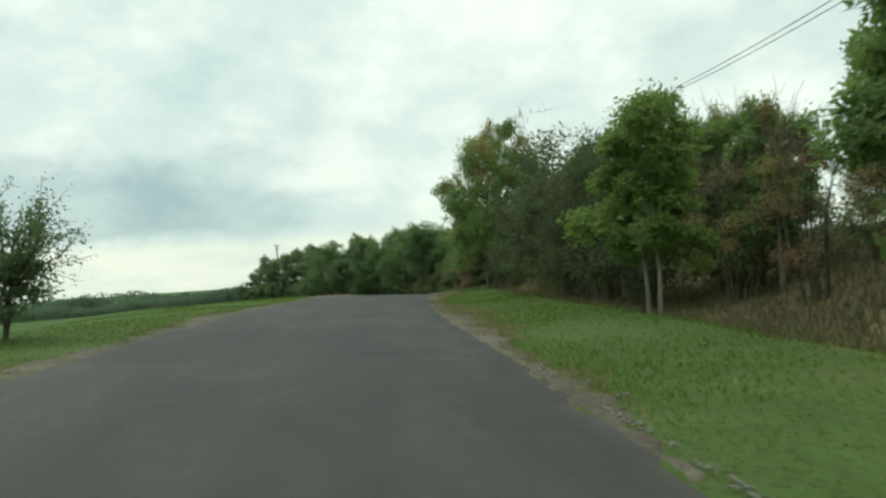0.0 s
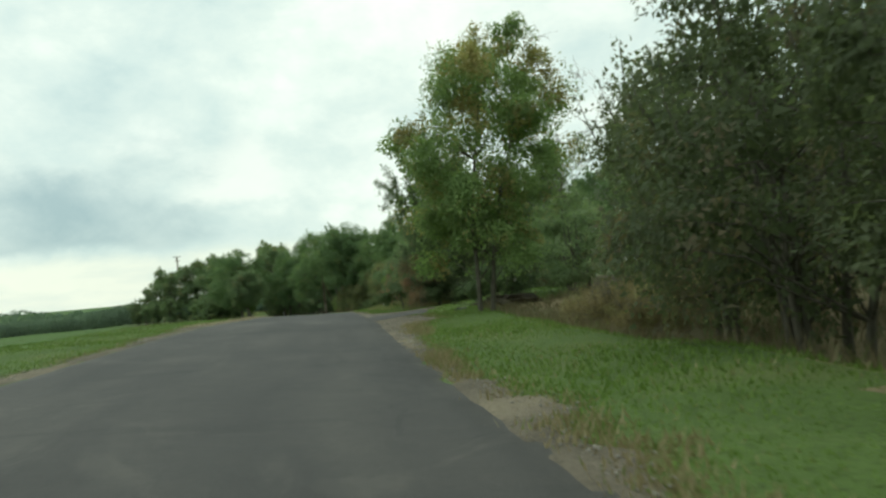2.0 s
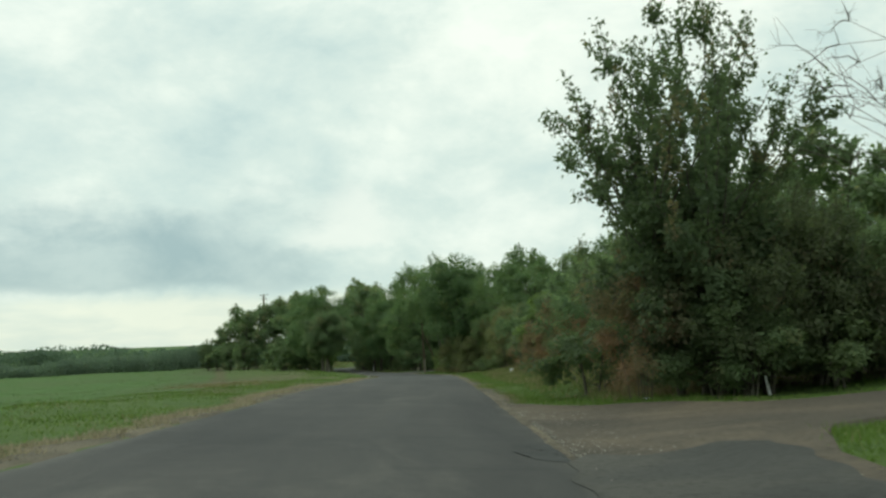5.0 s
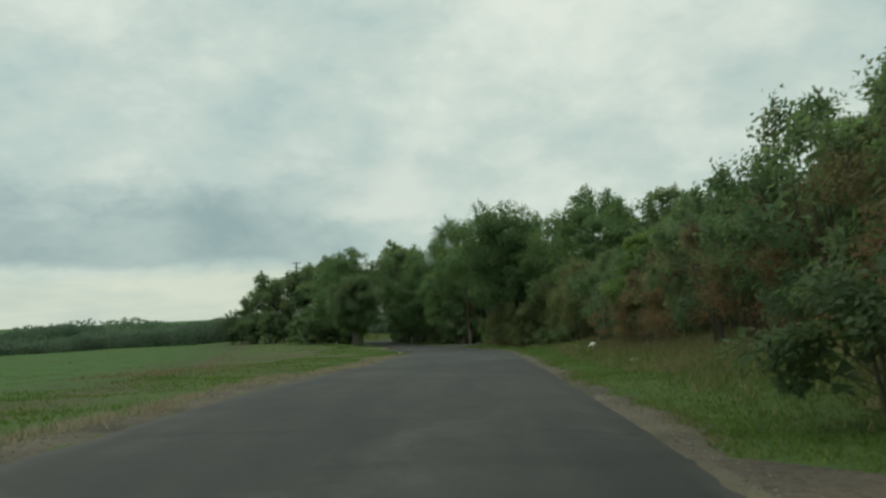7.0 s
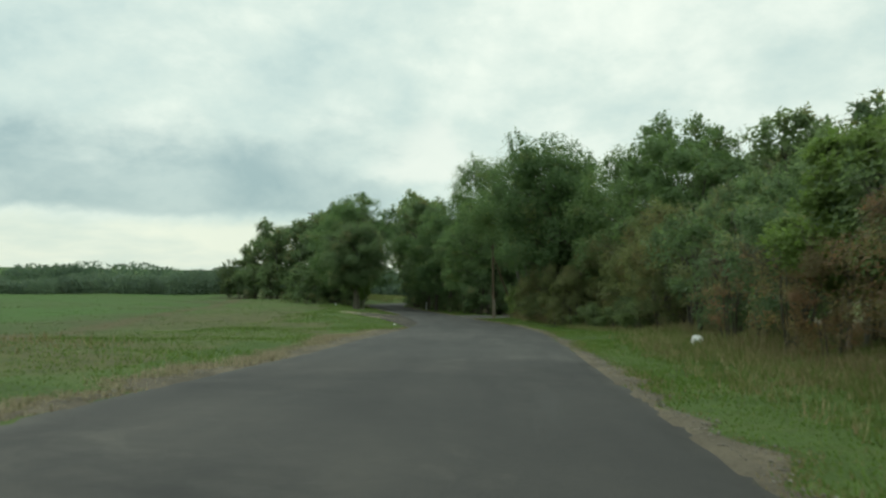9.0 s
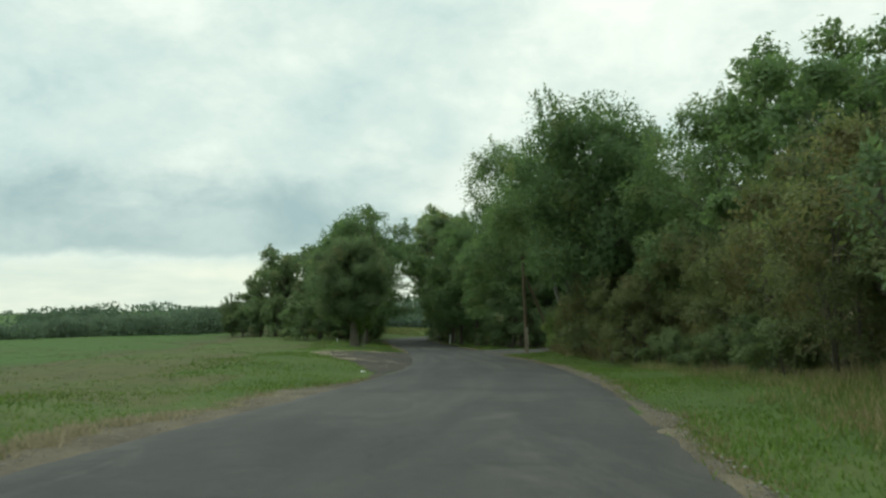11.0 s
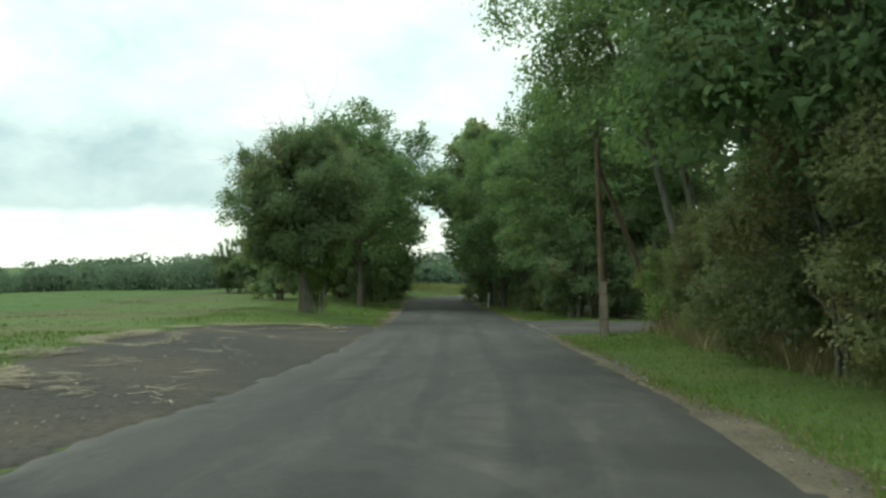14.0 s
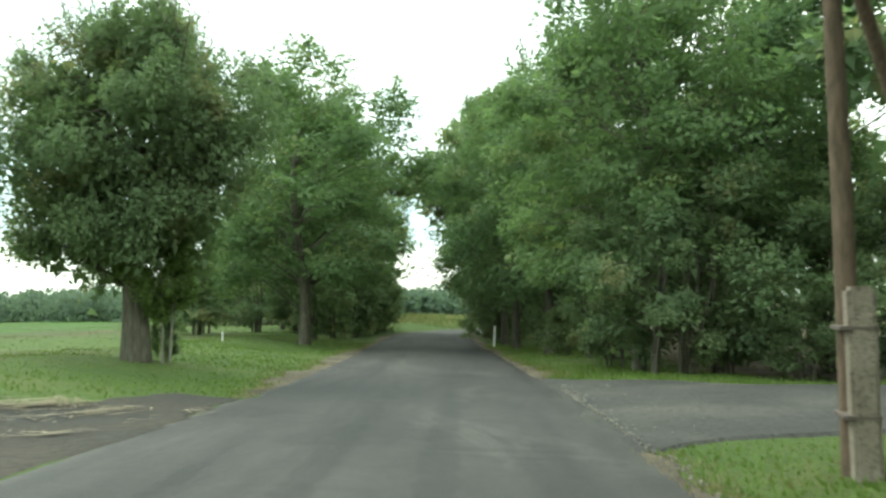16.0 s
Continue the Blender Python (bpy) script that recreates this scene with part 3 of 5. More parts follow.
def repair(name, y0, y1, s0, s1, label):
    """A patch of newer, darker asphalt with a ragged outline."""
    def place(c, y):
        n = (y - y0) / (y1 - y0) * 2 - 1
        s = s0 + (s1 - s0) * c
        thin = 0.35 + 0.65 * np.sin(np.pi * np.clip(c, 0.02, 0.98)) ** 0.5 + 0.18 * np.sin(s * 5.3 + y0)
        yy = (y0 + y1) / 2 + n * (y1 - y0) / 2 * thin + 0.4 * np.sin(s * 1.3 + y0) + 0.1 * np.sin(s * 7.0)
        s = s + 0.25 * np.sin(n * 4.0 + c * 9.0)
        return line_x(yy) + s, yy, road_z(s, yy) + 0.005
    ob = sheet_of(name, np.linspace(y0, y1, 14), np.linspace(0, 1, 34), place, NEW_ASPHALT, False)
    return tagged(ob, label, "road patch", kind="structure")


repair("road_patch_1", 67.4, 69.8, 2.55, 3.5, "dark broken asphalt at the entrance")

# ---- trees and bushes ----
def leaf_cards(name, rng, at, way, size, mat, slim=0.46, face=None):
    """Small pointed leaves: at (base), way (unit direction), size (length), face (the way that each one looks)."""
    n = len(at)
    tilt = rng.normal(size=(n, 3))
    tilt = tilt + np.array([0, 0, 1.2]) if face is None else tilt * 0.34 + face
    side = np.cross(way, tilt)
    side /= np.linalg.norm(side, axis=1)[:, None] + 1e-9
    nor = np.cross(side, way)
    long = size[:, None]
    v = np.empty((n, 3, 3))
    v[:, 0] = at + side * long * slim * 0.5 + nor * long * 0.1
    v[:, 1] = at + way * long
    v[:, 2] = at - side * long * slim * 0.5 + nor * long * 0.1
    f = np.arange(n * 3).reshape(-1, 3)
    return tri_mesh(name, v.reshape(-1, 3), f, mat)


def crown_points(rng, h, r, base, clumps, fullness, squat):
    """Clump centres on the outer and upper faces of rounded lobes, which fill an uneven domed envelope; the way out of the lobe; its size."""
    ph = rng.uniform(0, 6.28, 8)
    lobes = max(9, clumps // 9)
    u = (np.arange(lobes) + rng.uniform(0, 1, lobes)) / lobes
    a = np.arange(lobes) * 2.4 + rng.uniform(-0.5, 0.5, lobes)
    low = np.clip(2.6 * squat + (1 - 2.6 * squat) * np.sin(np.pi / 2 * np.minimum(u / 0.42, 1)), 0, 1)
    prof = np.where(u < 0.42, low, np.sqrt(np.maximum(0.02, 1 - ((u - 0.42) / 0.62) ** 2)))
    lump = 1 + 0.16 * np.sin(2 * a + ph[0] + 4 * u) + 0.14 * np.sin(3 * a + ph[1] - 7 * u)
    rad = r * prof * lump * np.maximum(0.12, rng.uniform(fullness, 0.84, lobes))
    ball = r * rng.uniform(0.22, 0.46, lobes)
    mid = np.stack([rad * np.cos(a), rad * np.sin(a), base + ball * 0.5 + (h - base - ball * 1.2) * u], -1)
    pick = np.arange(clumps) % lobes
    d = rng.normal(size=(clumps, 3)) + np.column_stack([0.55 * np.cos(a[pick]), 0.55 * np.sin(a[pick]), np.full(clumps, 0.5)])
    d /= np.linalg.norm(d, axis=1)[:, None]
    c = mid[pick] + d * (ball[pick] * rng.uniform(0.72, 1.0, clumps))[:, None] * np.array([1, 1, 0.85])
    c[:, 2] = np.maximum(c[:, 2], min(base, 0.35))
    return c, d, ball[pick]


def grow(kind, seed, h, r, base, leaf_mat, bark_mat, label, category="tree", clumps=85, per=125, leaf=0.17, girth=0.16,
         stems=1, fullness=0.35, squat=0.16, lean=0.0, shoots=14, puff=0.16, bare=0, slim=0.68, inner=7, splay=1.0, reach=1.0, droop=0.0, wands=0, wand_h=0.0, wand_r=0.0, wand_leaves=110, dead=1.0):
    """A tree or bush: trunk with limbs, branches out to every clump, and a crown of single leaves."""
    rng = np.random.default_rng(seed)
    root = new(kind)
    root.empty_display_size = 0.3
    centres, outward, ball = crown_points(rng, h, r, base, clumps, fullness, squat)
    stems_at, wood, twigs = [], [], []
    for k in range(stems):
        a = rng.uniform(0, 6.28) if splay == 1 else 0.4 + 6.28 * k / stems
        spread = 0.0 if stems == 1 else r * rng.uniform(0.15, 0.5) * splay
        foot = np.array([np.cos(a), np.sin(a), 0]) * (0.0 if stems == 1 else min(0.5, spread * 0.4) if splay == 1 else 0.19)
        top = np.array([np.cos(a) * spread + lean * h, np.sin(a) * spread, h * rng.uniform(0.74, 0.88)])
        t = np.linspace(0, 1, 9)[:, None]
        bend = np.stack([np.sin(t[:, 0] * 5 + seed), np.cos(t[:, 0] * 4 + seed * 2), 0 * t[:, 0]], -1) * 0.03 * h * t
        line = foot + (top - foot) * t + bend
        line[0, 2] = -0.25
        g = girth / math.sqrt(stems) * (1.0 - 0.86 * t[:, 0]) * (1 + 0.16 * np.exp(-t[:, 0] * 22))
        stems_at.append(line)
        wood.append(np.column_stack([line, g]))
    shift = np.interp(centres[:, 2], [0, h], [0, lean * h])
    centres[:, 0] += shift
    for c in centres:
        line = stems_at[rng.integers(stems)]
        z = max(base * 0.55, min(c[2] - (0.25 if per else rng.uniform(0.3, 1.3)) * np.hypot(c[0], c[1]) - 0.3, line[-1, 2]))
        k = int(np.argmin(np.abs(line[:, 2] - z)))
        start = line[k]
        mid = start * 0.45 + c * 0.55 + np.array([0, 0, 0.06 * h]) + rng.normal(size=3) * 0.12
        thick = girth * 0.20 * (1 - 0.6 * k / 9)
        if per == 0 or rng.uniform() < 0.6:
            twigs.append(np.array([[*start, thick], [*mid, thick * 0.6], [*c, 0.008]]))
    pts, dirs, faces = [], [], []
    axis = np.array([0, 0, 0.35 * h])
    for c, o, b in zip(centres, outward, ball):
        n = int(2 * per * rng.uniform(0.55, 1.35))
        sig = (0.36 * r * puff + 0.22 * b) * rng.uniform(0.7, 1.35)
        q = rng.normal(size=(n, 3))
        q = q / (np.linalg.norm(q, axis=1)[:, None] + 1e-6) * rng.uniform(0, 1, (n, 1)) ** 0.45 * sig * 1.5 * np.array([1, 1, 0.8])
        out = c - axis
        out = out / (np.linalg.norm(out) + 1e-6)
        d = q / (sig + 1e-6) * 0.5 + out * 0.35 + rng.normal(size=(n, 3)) * 0.55 + np.array([0, 0, -0.45])
        faces.append(q / (sig + 1e-6) * 0.35 + o * 0.8 + np.array([0, 0, 0.55]))
        pts.append(c + q)
        dirs.append(d)
    high = centres[np.argsort(-(centres[:, 2] / h + 0.5 * np.hypot(centres[:, 0], centres[:, 1]) / r) + rng.uniform(0, 0.5, len(centres)))[:shoots]]
    for c in high:
        out = np.array([c[0], c[1], 0.0]) * rng.uniform(0.1, 0.5) / (r + 1e-6) + np.array([0, 0, rng.uniform(0.5, 1.0)])
        long = r * rng.uniform(0.15, 0.34) * reach
        end = c + out * long
        twigs.append(np.array([[*c, 0.016], [*(c * 0.5 + end * 0.5 + rng.normal(size=3) * 0.05), 0.012], [*end, 0.004]]))
        n = int(per * 0.9)
        t = rng.uniform(0, 1, n)[:, None]
        pts.append(c + (end - c) * t + rng.normal(size=(n, 3)) * 0.09)
        dirs.append(rng.normal(size=(n, 3)) * 0.8 + out * 0.5)
        faces.append(rng.normal(size=(n, 3)) * 0.6 + np.array([0, 0, 0.8]))
    for k in range(wands):
        a = k * 2.4 + rng.uniform(-0.4, 0.4)
        far_out = math.sqrt((k + 0.5) / wands)
        line = stems_at[k % stems]
        foot = line[rng.integers(4, 8)]
        end = np.array([math.cos(a) * wand_r * far_out, math.sin(a) * wand_r * far_out, wand_h * (1 - 0.33 * far_out ** 1.8) * rng.uniform(0.88, 1.0)])
        bow = foot * 0.45 + end * 0.55 - np.array([0, 0, 0.10 * wand_h * far_out]) + rng.normal(size=3) * 0.15
        u = np.linspace(0, 1, 8)[:, None]
        wand = (1 - u) ** 2 * foot + 2 * u * (1 - u) * bow + u ** 2 * end + rng.normal(size=(8, 3)) * 0.05 * u
        twigs.append(np.column_stack([wand, np.linspace(0.045, 0.006, 8)]))
        runs = [(wand[3:], 1.0)]
        for j in range(6):
            p = wand[rng.integers(2, 7)]
            tip = p + (end - foot) / np.linalg.norm(end - foot) * rng.uniform(0.3, 0.9) + rng.normal(size=3) * 0.32
            twigs.append(np.array([[*p, 0.014], [*((p + tip) / 2 + rng.normal(size=3) * 0.05), 0.009], [*tip, 0.004]]))
            runs.append((np.array([p, (p + tip) / 2, tip]), 0.5))
        for run, share in runs:
            n = int(2 * wand_leaves * share * rng.uniform(0.7, 1.2) * (1.15 - 0.5 * far_out))
            t = rng.uniform(0.05, 1, n) * (len(run) - 1.001)
            i = t.astype(int)
            f = (t - i)[:, None]
            pts.append(run[i] * (1 - f) + run[i + 1] * f + rng.normal(size=(n, 3)) * 0.10)
            dirs.append(rng.normal(size=(n, 3)) * 0.6 + np.array([0, 0, -0.5]))
            faces.append(rng.normal(size=(n, 3)) * 0.7 + np.array([0, 0, 0.4]))
    crest = centres[np.argsort(-centres[:, 2])[:max(6, len(centres) // (3 if per else 1))]]
    for k in range(bare):
        c = crest[rng.integers(len(crest))]
        out = rng.normal(size=3) * 0.5 + np.array([0, 0, 0.8]) + np.array([c[0], c[1], 0]) / r * 0.7
        run = out * r * rng.uniform(0.16, 0.36 if per else 0.5) * dead
        u = np.linspace(0, 1, 5)[:, None]
        line = c + run * u + rng.normal(size=(5, 3)) * 0.07 * u - np.array([0, 0, droop * np.linalg.norm(run)]) * u ** 2
        twigs.append(np.column_stack([line, np.linspace(0.018 if per else 0.024 if droop else 0.013, 0.004 if droop else 0.003, 5)]))
        for _ in range(6):
            k0 = rng.integers(1, 5)
            tip = line[k0] + run * rng.uniform(0.1, 0.4) + rng.normal(size=3) * 0.26 - np.array([0, 0, droop * 0.4])
            twigs.append(np.array([[*line[k0], 0.008], [*((line[k0] + tip) / 2 + rng.normal(size=3) * 0.06), 0.006], [*tip, 0.003]]))
    smooth(part("trunk", tri_mesh("trunk", *tubes(wood, 9 if stems < 3 else 6)), bark_mat, root))
    tagged(smooth(part("branchwork", tri_mesh("branchwork", *tubes(twigs, 3)), bark_mat, root)), kind="stuff")
    if per > 0:
        pts, dirs, faces = np.concatenate(pts), np.concatenate(dirs), np.concatenate(faces)
        dirs /= np.linalg.norm(dirs, axis=1)[:, None] + 1e-9
        pts[:, 2] = np.maximum(pts[:, 2], 0.08)
        size = 0.74 * leaf * rng.uniform(0.65, 1.35, len(pts))
        core = np.repeat(centres, inner, 0) * np.array([0.72, 0.72, 0.96]) + rng.normal(size=(clumps * inner, 3)) * r * 0.09
        core[:, 0] += np.repeat(shift, inner) * 0.28
        way_in = rng.normal(size=core.shape)
        way_in /= np.linalg.norm(way_in, axis=1)[:, None]
        core[:, 2] = np.maximum(core[:, 2], 0.3)
        pts, dirs, faces = np.concatenate([pts, core]), np.concatenate([dirs, way_in]), np.concatenate([faces, np.repeat(outward, inner, 0) + np.array([0, 0, 0.5])])
        size = np.concatenate([size, leaf * 1.7 * rng.uniform(0.7, 1.3, len(core))])
        part("crown", leaf_cards("crown", rng, pts, dirs, size, leaf_mat, slim, faces), None, root)
    return tagged(root, label, category)


STOCK = {}
KINDS = {
    "ash_a": dict(kind="ash_tree", seed=11, h=11.0, r=3.1, base=2.0, leaf_mat=LEAF_ASH, bark_mat=BARK, label="tall green ash tree at the edge of the wood", clumps=135, per=46, leaf=0.23, puff=0.135, inner=4),
    "ash_b": dict(kind="ash_tree", seed=12, h=10.0, r=2.7, base=1.5, leaf_mat=LEAF_ASH, bark_mat=BARK, label="tall leafy ash tree in the roadside wood", clumps=125, per=46, stems=2, leaf=0.225, puff=0.14, inner=4),
    "ash_near": dict(kind="ash_tree", seed=27, h=11.0, r=3.3, base=1.8, leaf_mat=LEAF_ASH, bark_mat=BARK, label="tall green ash tree overhanging the verge", clumps=190, per=62, leaf=0.185, puff=0.115, fullness=0.45, inner=4),
    "thicket": dict(kind="hawthorn_bush", seed=28, h=5.3, r=2.5, base=0.3, leaf_mat=LEAF_PLUM, bark_mat=BARK, label="dense dark hawthorn thicket on the bank", category="bush", clumps=170, per=58, stems=5, leaf=0.125, shoots=46, fullness=0.4, squat=0.26, bare=4, puff=0.12, reach=1.25, inner=4),
    "maple": dict(kind="maple_tree", seed=13, h=9.0, r=2.6, base=1.2, leaf_mat=LEAF_OAK, bark_mat=BARK, label="dense dark green maple in the roadside wood", clumps=125, per=45, fullness=0.45, leaf=0.215, puff=0.14, inner=4),
    "back_tree": dict(kind="maple_tree", seed=23, h=10.0, r=3.0, base=1.6, leaf_mat=LEAF_OAK, bark_mat=BARK, label="tall dark green maple deeper in the wood", clumps=126, per=26, fullness=0.3, leaf=0.33, puff=0.18, shoots=8, slim=0.75, inner=3),
    "turning_ash": dict(kind="ash_tree", seed=132, h=9.0, r=3.2, base=1.3, leaf_mat=LEAF_TURNING, bark_mat=BARK, label="twin-stemmed ash tree with leaves turning brown", clumps=216, per=138, stems=2, girth=0.115, leaf=0.135, puff=0.115, splay=0.45, fullness=0.2, inner=4, lean=-0.06),
    "big_ash": dict(kind="ash_tree", seed=25, h=11.6, r=4.3, base=2.6, leaf_mat=LEAF_ASH, bark_mat=BARK, label="large spreading ash overhanging the road", clumps=270, per=68, leaf=0.19, puff=0.105, girth=0.19, inner=14, lean=-0.17),
    "oak": dict(kind="oak_tree", seed=15, h=7.4, r=2.85, base=1.7, leaf_mat=LEAF_OAK, bark_mat=BARK, label="broad oak with thick trunk and dead top twigs", clumps=279, per=135, girth=0.34, leaf=0.13, bare=60, inner=36, squat=0.22, puff=0.12, fullness=0.4, dead=1.25),
    "hawthorn": dict(kind="hawthorn_bush", seed=16, h=5.3, r=2.5, base=0.35, leaf_mat=LEAF_DARK, bark_mat=BARK, label="dense dark hawthorn thicket on the bank", category="bush", clumps=130, per=52, stems=5, leaf=0.145, shoots=24, fullness=0.35, squat=0.24, bare=1, puff=0.135, inner=4),
    "hazel": dict(kind="hazel_bush", seed=17, h=4.6, r=1.9, base=0.3, leaf_mat=LEAF_OAK, bark_mat=BARK, label="leafy green hazel bush at the wood's edge", category="bush", clumps=63, per=46, stems=4, leaf=0.15, squat=0.22, girth=0.12, puff=0.16, shoots=8, inner=4),
    "hedge_hazel": dict(kind="hazel_bush", seed=38, h=4.6, r=1.9, base=0.25, leaf_mat=LEAF_HEDGE, bark_mat=BARK, label="leafy green hazel bush with thin stems beside the verge", category="bush", clumps=81, per=62, stems=6, leaf=0.115, squat=0.24, girth=0.12, puff=0.15, shoots=16, inner=5, bare=5),
    "far_hazel": dict(kind="hazel_bush", seed=29, h=4.6, r=1.9, base=0.2, leaf_mat=LEAF_OAK, bark_mat=BARK, label="leafy green hazel bush in the distance", category="bush", clumps=63, per=18, stems=3, leaf=0.28, squat=0.3, girth=0.12, puff=0.19, shoots=4, slim=0.8, inner=3),
    "russet": dict(kind="dogwood_bush", seed=18, h=3.5, r=1.7, base=0.25, leaf_mat=LEAF_RUSSET, bark_mat=BARK, label="russet brown dogwood bush with thin leaves", category="bush", clumps=72, per=64, stems=6, leaf=0.085, squat=0.25, girth=0.05, bare=8, puff=0.16, shoots=5, inner=3),
    "scrub": dict(kind="scrub_bush", seed=19, h=2.0, r=1.25, base=0.12, leaf_mat=LEAF_DARK, bark_mat=BARK, label="low dark scrub under the trees", category="bush", clumps=38, per=56, stems=4, leaf=0.12, squat=0.3, girth=0.06, shoots=5, puff=0.18),
    "sapling": dict(kind="maple_sapling", seed=20, h=4.6, r=1.25, base=1.05, leaf_mat=LEAF_FRESH, bark_mat=PALE_BARK, label="young green maple with two slim pale stems", clumps=160, per=58, stems=2, leaf=0.11, girth=0.06, shoots=10, squat=0.2, puff=0.15, fullness=0.25, reach=1.0),
    "turning_sapling": dict(kind="maple_sapling", seed=34, h=4.4, r=1.25, base=0.8, leaf_mat=LEAF_TURNING, bark_mat=PALE_BARK, label="airy young maple with yellowing leaves on the bank", clumps=90, per=70, stems=3, leaf=0.11, girth=0.075, shoots=26, squat=0.2, puff=0.15, reach=1.6, bare=14),
    "bramble": dict(kind="bramble_mound", seed=35, h=1.2, r=1.5, base=0.08, leaf_mat=LEAF_WITHERED, bark_mat=BARK, label="withered brown bramble mound on the bank", category="bush", clumps=70, per=60, stems=5, leaf=0.075, squat=0.36, girth=0.05, shoots=26, puff=0.15, bare=10, inner=10),
    "shoots": dict(kind="elder_bush", seed=36, h=2.5, r=0.95, base=0.25, leaf_mat=LEAF_TURNING, bark_mat=BARK, label="loose young elder shoots round the telegraph pole", category="bush", clumps=85, per=52, stems=7, leaf=0.075, squat=0.25, girth=0.07, shoots=30, puff=0.15, bare=16, inner=4, reach=1.5),
    "cherry": dict(kind="cherry_tree", seed=21, h=5.6, r=2.6, base=0.5, leaf_mat=LEAF_DARK, bark_mat=BARK, label="dark-leaved cherry tree with long upright leafy shoots", clumps=150, per=70, stems=3, leaf=0.155, shoots=30, fullness=0.35, girth=0.2, slim=0.85, puff=0.11, squat=0.32, reach=1.2, wands=44, wand_h=11.2, wand_r=4.0, wand_leaves=88),
    "loose_bush": dict(kind="loose_bush", seed=39, h=2.2, r=1.25, base=0.3, leaf_mat=LEAF_DARK, bark_mat=BARK, label="loose dark bush on the grass beside the road", category="bush", clumps=63, per=44, stems=5, leaf=0.10, shoots=10, girth=0.09, puff=0.14, squat=0.3, wands=26, wand_h=3.7, wand_r=1.9, wand_leaves=48),
    "twiggy": dict(kind="bare_shrub", seed=37, h=3.9, r=1.5, base=0.5, leaf_mat=LEAF_RUSSET, bark_mat=BARK, label="half-bare brown shrub with upright twigs", category="bush", clumps=50, per=26, stems=7, leaf=0.08, squat=0.3, girth=0.09, shoots=34, puff=0.14, bare=40, inner=2, reach=1.6),
    "dead": dict(kind="dead_birch", seed=22, h=9.6, r=1.6, base=3.2, leaf_mat=LEAF_RUSSET, bark_mat=PALE_BARK, label="bare pale dead birch above the thicket", clumps=27, per=0, girth=0.085, shoots=8, bare=20, stems=3),
    "bare_ash": dict(kind="dead_ash", seed=26, h=9.8, r=4.3, base=4.2, leaf_mat=LEAF_RUSSET, bark_mat=BARK, label="bare dark ash with drooping twigs", clumps=60, per=0, girth=0.15, shoots=20, bare=70, droop=0.55),
    "leaning_ash": dict(kind="ash_tree", seed=24, h=11.6, r=3.9, base=4.7, leaf_mat=LEAF_ASH, bark_mat=GREY_BARK, label="tall ash with a bare grey leaning trunk", clumps=250, per=90, leaf=0.15, puff=0.135, lean=-0.25, girth=0.2, stems=2, splay=0.4, inner=3),
}


def plant(key, y, off, scale=1.0, turn=0.0, wide=1.0, label="", sink=0.0):
    """Sets one plant at off metres right of the centre line."""
    x = float(line_x(y)) + off
    m = Matrix.Translation((x, y, float(land_z(x, y)) - 0.02 - sink)) @ Matrix.Rotation(turn, 4, "Z") @ Matrix.Diagonal((scale * wide, scale * wide, scale, 1))
    if key not in STOCK:
        STOCK[key] = grow(**KINDS[key])
        ob = STOCK[key]
        ob.matrix_basis = m
    else:
        ob = copy_thing(STOCK[key], m)
        ob.matrix_basis = m
    return tagged(ob, label, group="roadside " + KINDS[key]["kind"].replace("_", " ") + "s")


dice = random.Random(5)
# single plants that stand out
plant("sapling", 20.6, 7.1, 1.0, 0.0, 1.22)
plant("turning_sapling", 11.5, 8.6, 1.35, 2.0, 1.25)
plant("turning_sapling", 13.5, 9.9, 1.5, 4.0, 1.2)
plant("turning_sapling", 24.0, 11.0, 1.05, 1.0, 1.1)
plant("turning_sapling", 27.2, 11.3, 1.12, 5.0, 1.1)
for y, o, k in ((47.0, 10.2, 0.6), (50.4, 10.4, 0.6), (53.0, 10.8, 0.55), (48.6, 11.8, 0.7), (43.6, 8.4, 0.7), (46.2, 8.9, 0.8), (48.8, 9.0, 0.72), (51.2, 9.4, 0.7), (44.8, 10.0, 0.85)):
    plant("bramble", y, o, k, y * 2, 1.1)
for y, o, k in ((21.0, 10.6, 0.95), (24.6, 10.3, 1.0), (27.6, 11.2, 1.08), (18.0, 11.4, 1.0), (30.0, 12.4, 1.1)):
    plant("twiggy", y, o, k, y, 1.1)
plant("thicket", 31.5, 8.4, 1.04, 0.4, 0.95)
plant("thicket", 36.0, 8.2, 1.12, 2.2, 0.9)
plant("thicket", 40.5, 8.7, 1.06, 4.0, 0.9)
plant("thicket", 27.6, 8.6, 0.97, 5.0, 1.0)
for y in (10.5, 14.5, 18.5, 22.0, 25.5):
    plant(dice.choice(("hawthorn", "russet", "hawthorn")), y, dice.uniform(11.3, 12.6), dice.uniform(0.6, 0.75), dice.uniform(0, 6))
plant("turning_ash", 55.2, 6.5, 1.0, 2.7)
plant("hawthorn", 50.0, 12.5, 0.6, 1.0, 1.2)
plant("hawthorn", 45.5, 11.6, 0.62, 3.0, 1.2)
for y, o, k in ((51.0, 14.6, 0.62), (55.5, 15.4, 0.7), (59.5, 16.8, 0.75), (63.5, 18.0, 0.8), (68.0, 17.4, 0.75), (57.0, 20.0, 0.8), (63.0, 22.0, 0.85), (47.0, 16.4, 0.62), (43.0, 15.8, 0.6)):
    plant("hawthorn", y, o, k, y * 1.9, 1.2)
plant("dead", 66.0, 9.3, 1.22, 0.5)
plant("dead", 62.5, 13.3, 0.98, 2.2)
plant("dead", 60.5, 14.3, 0.85, 4.0)
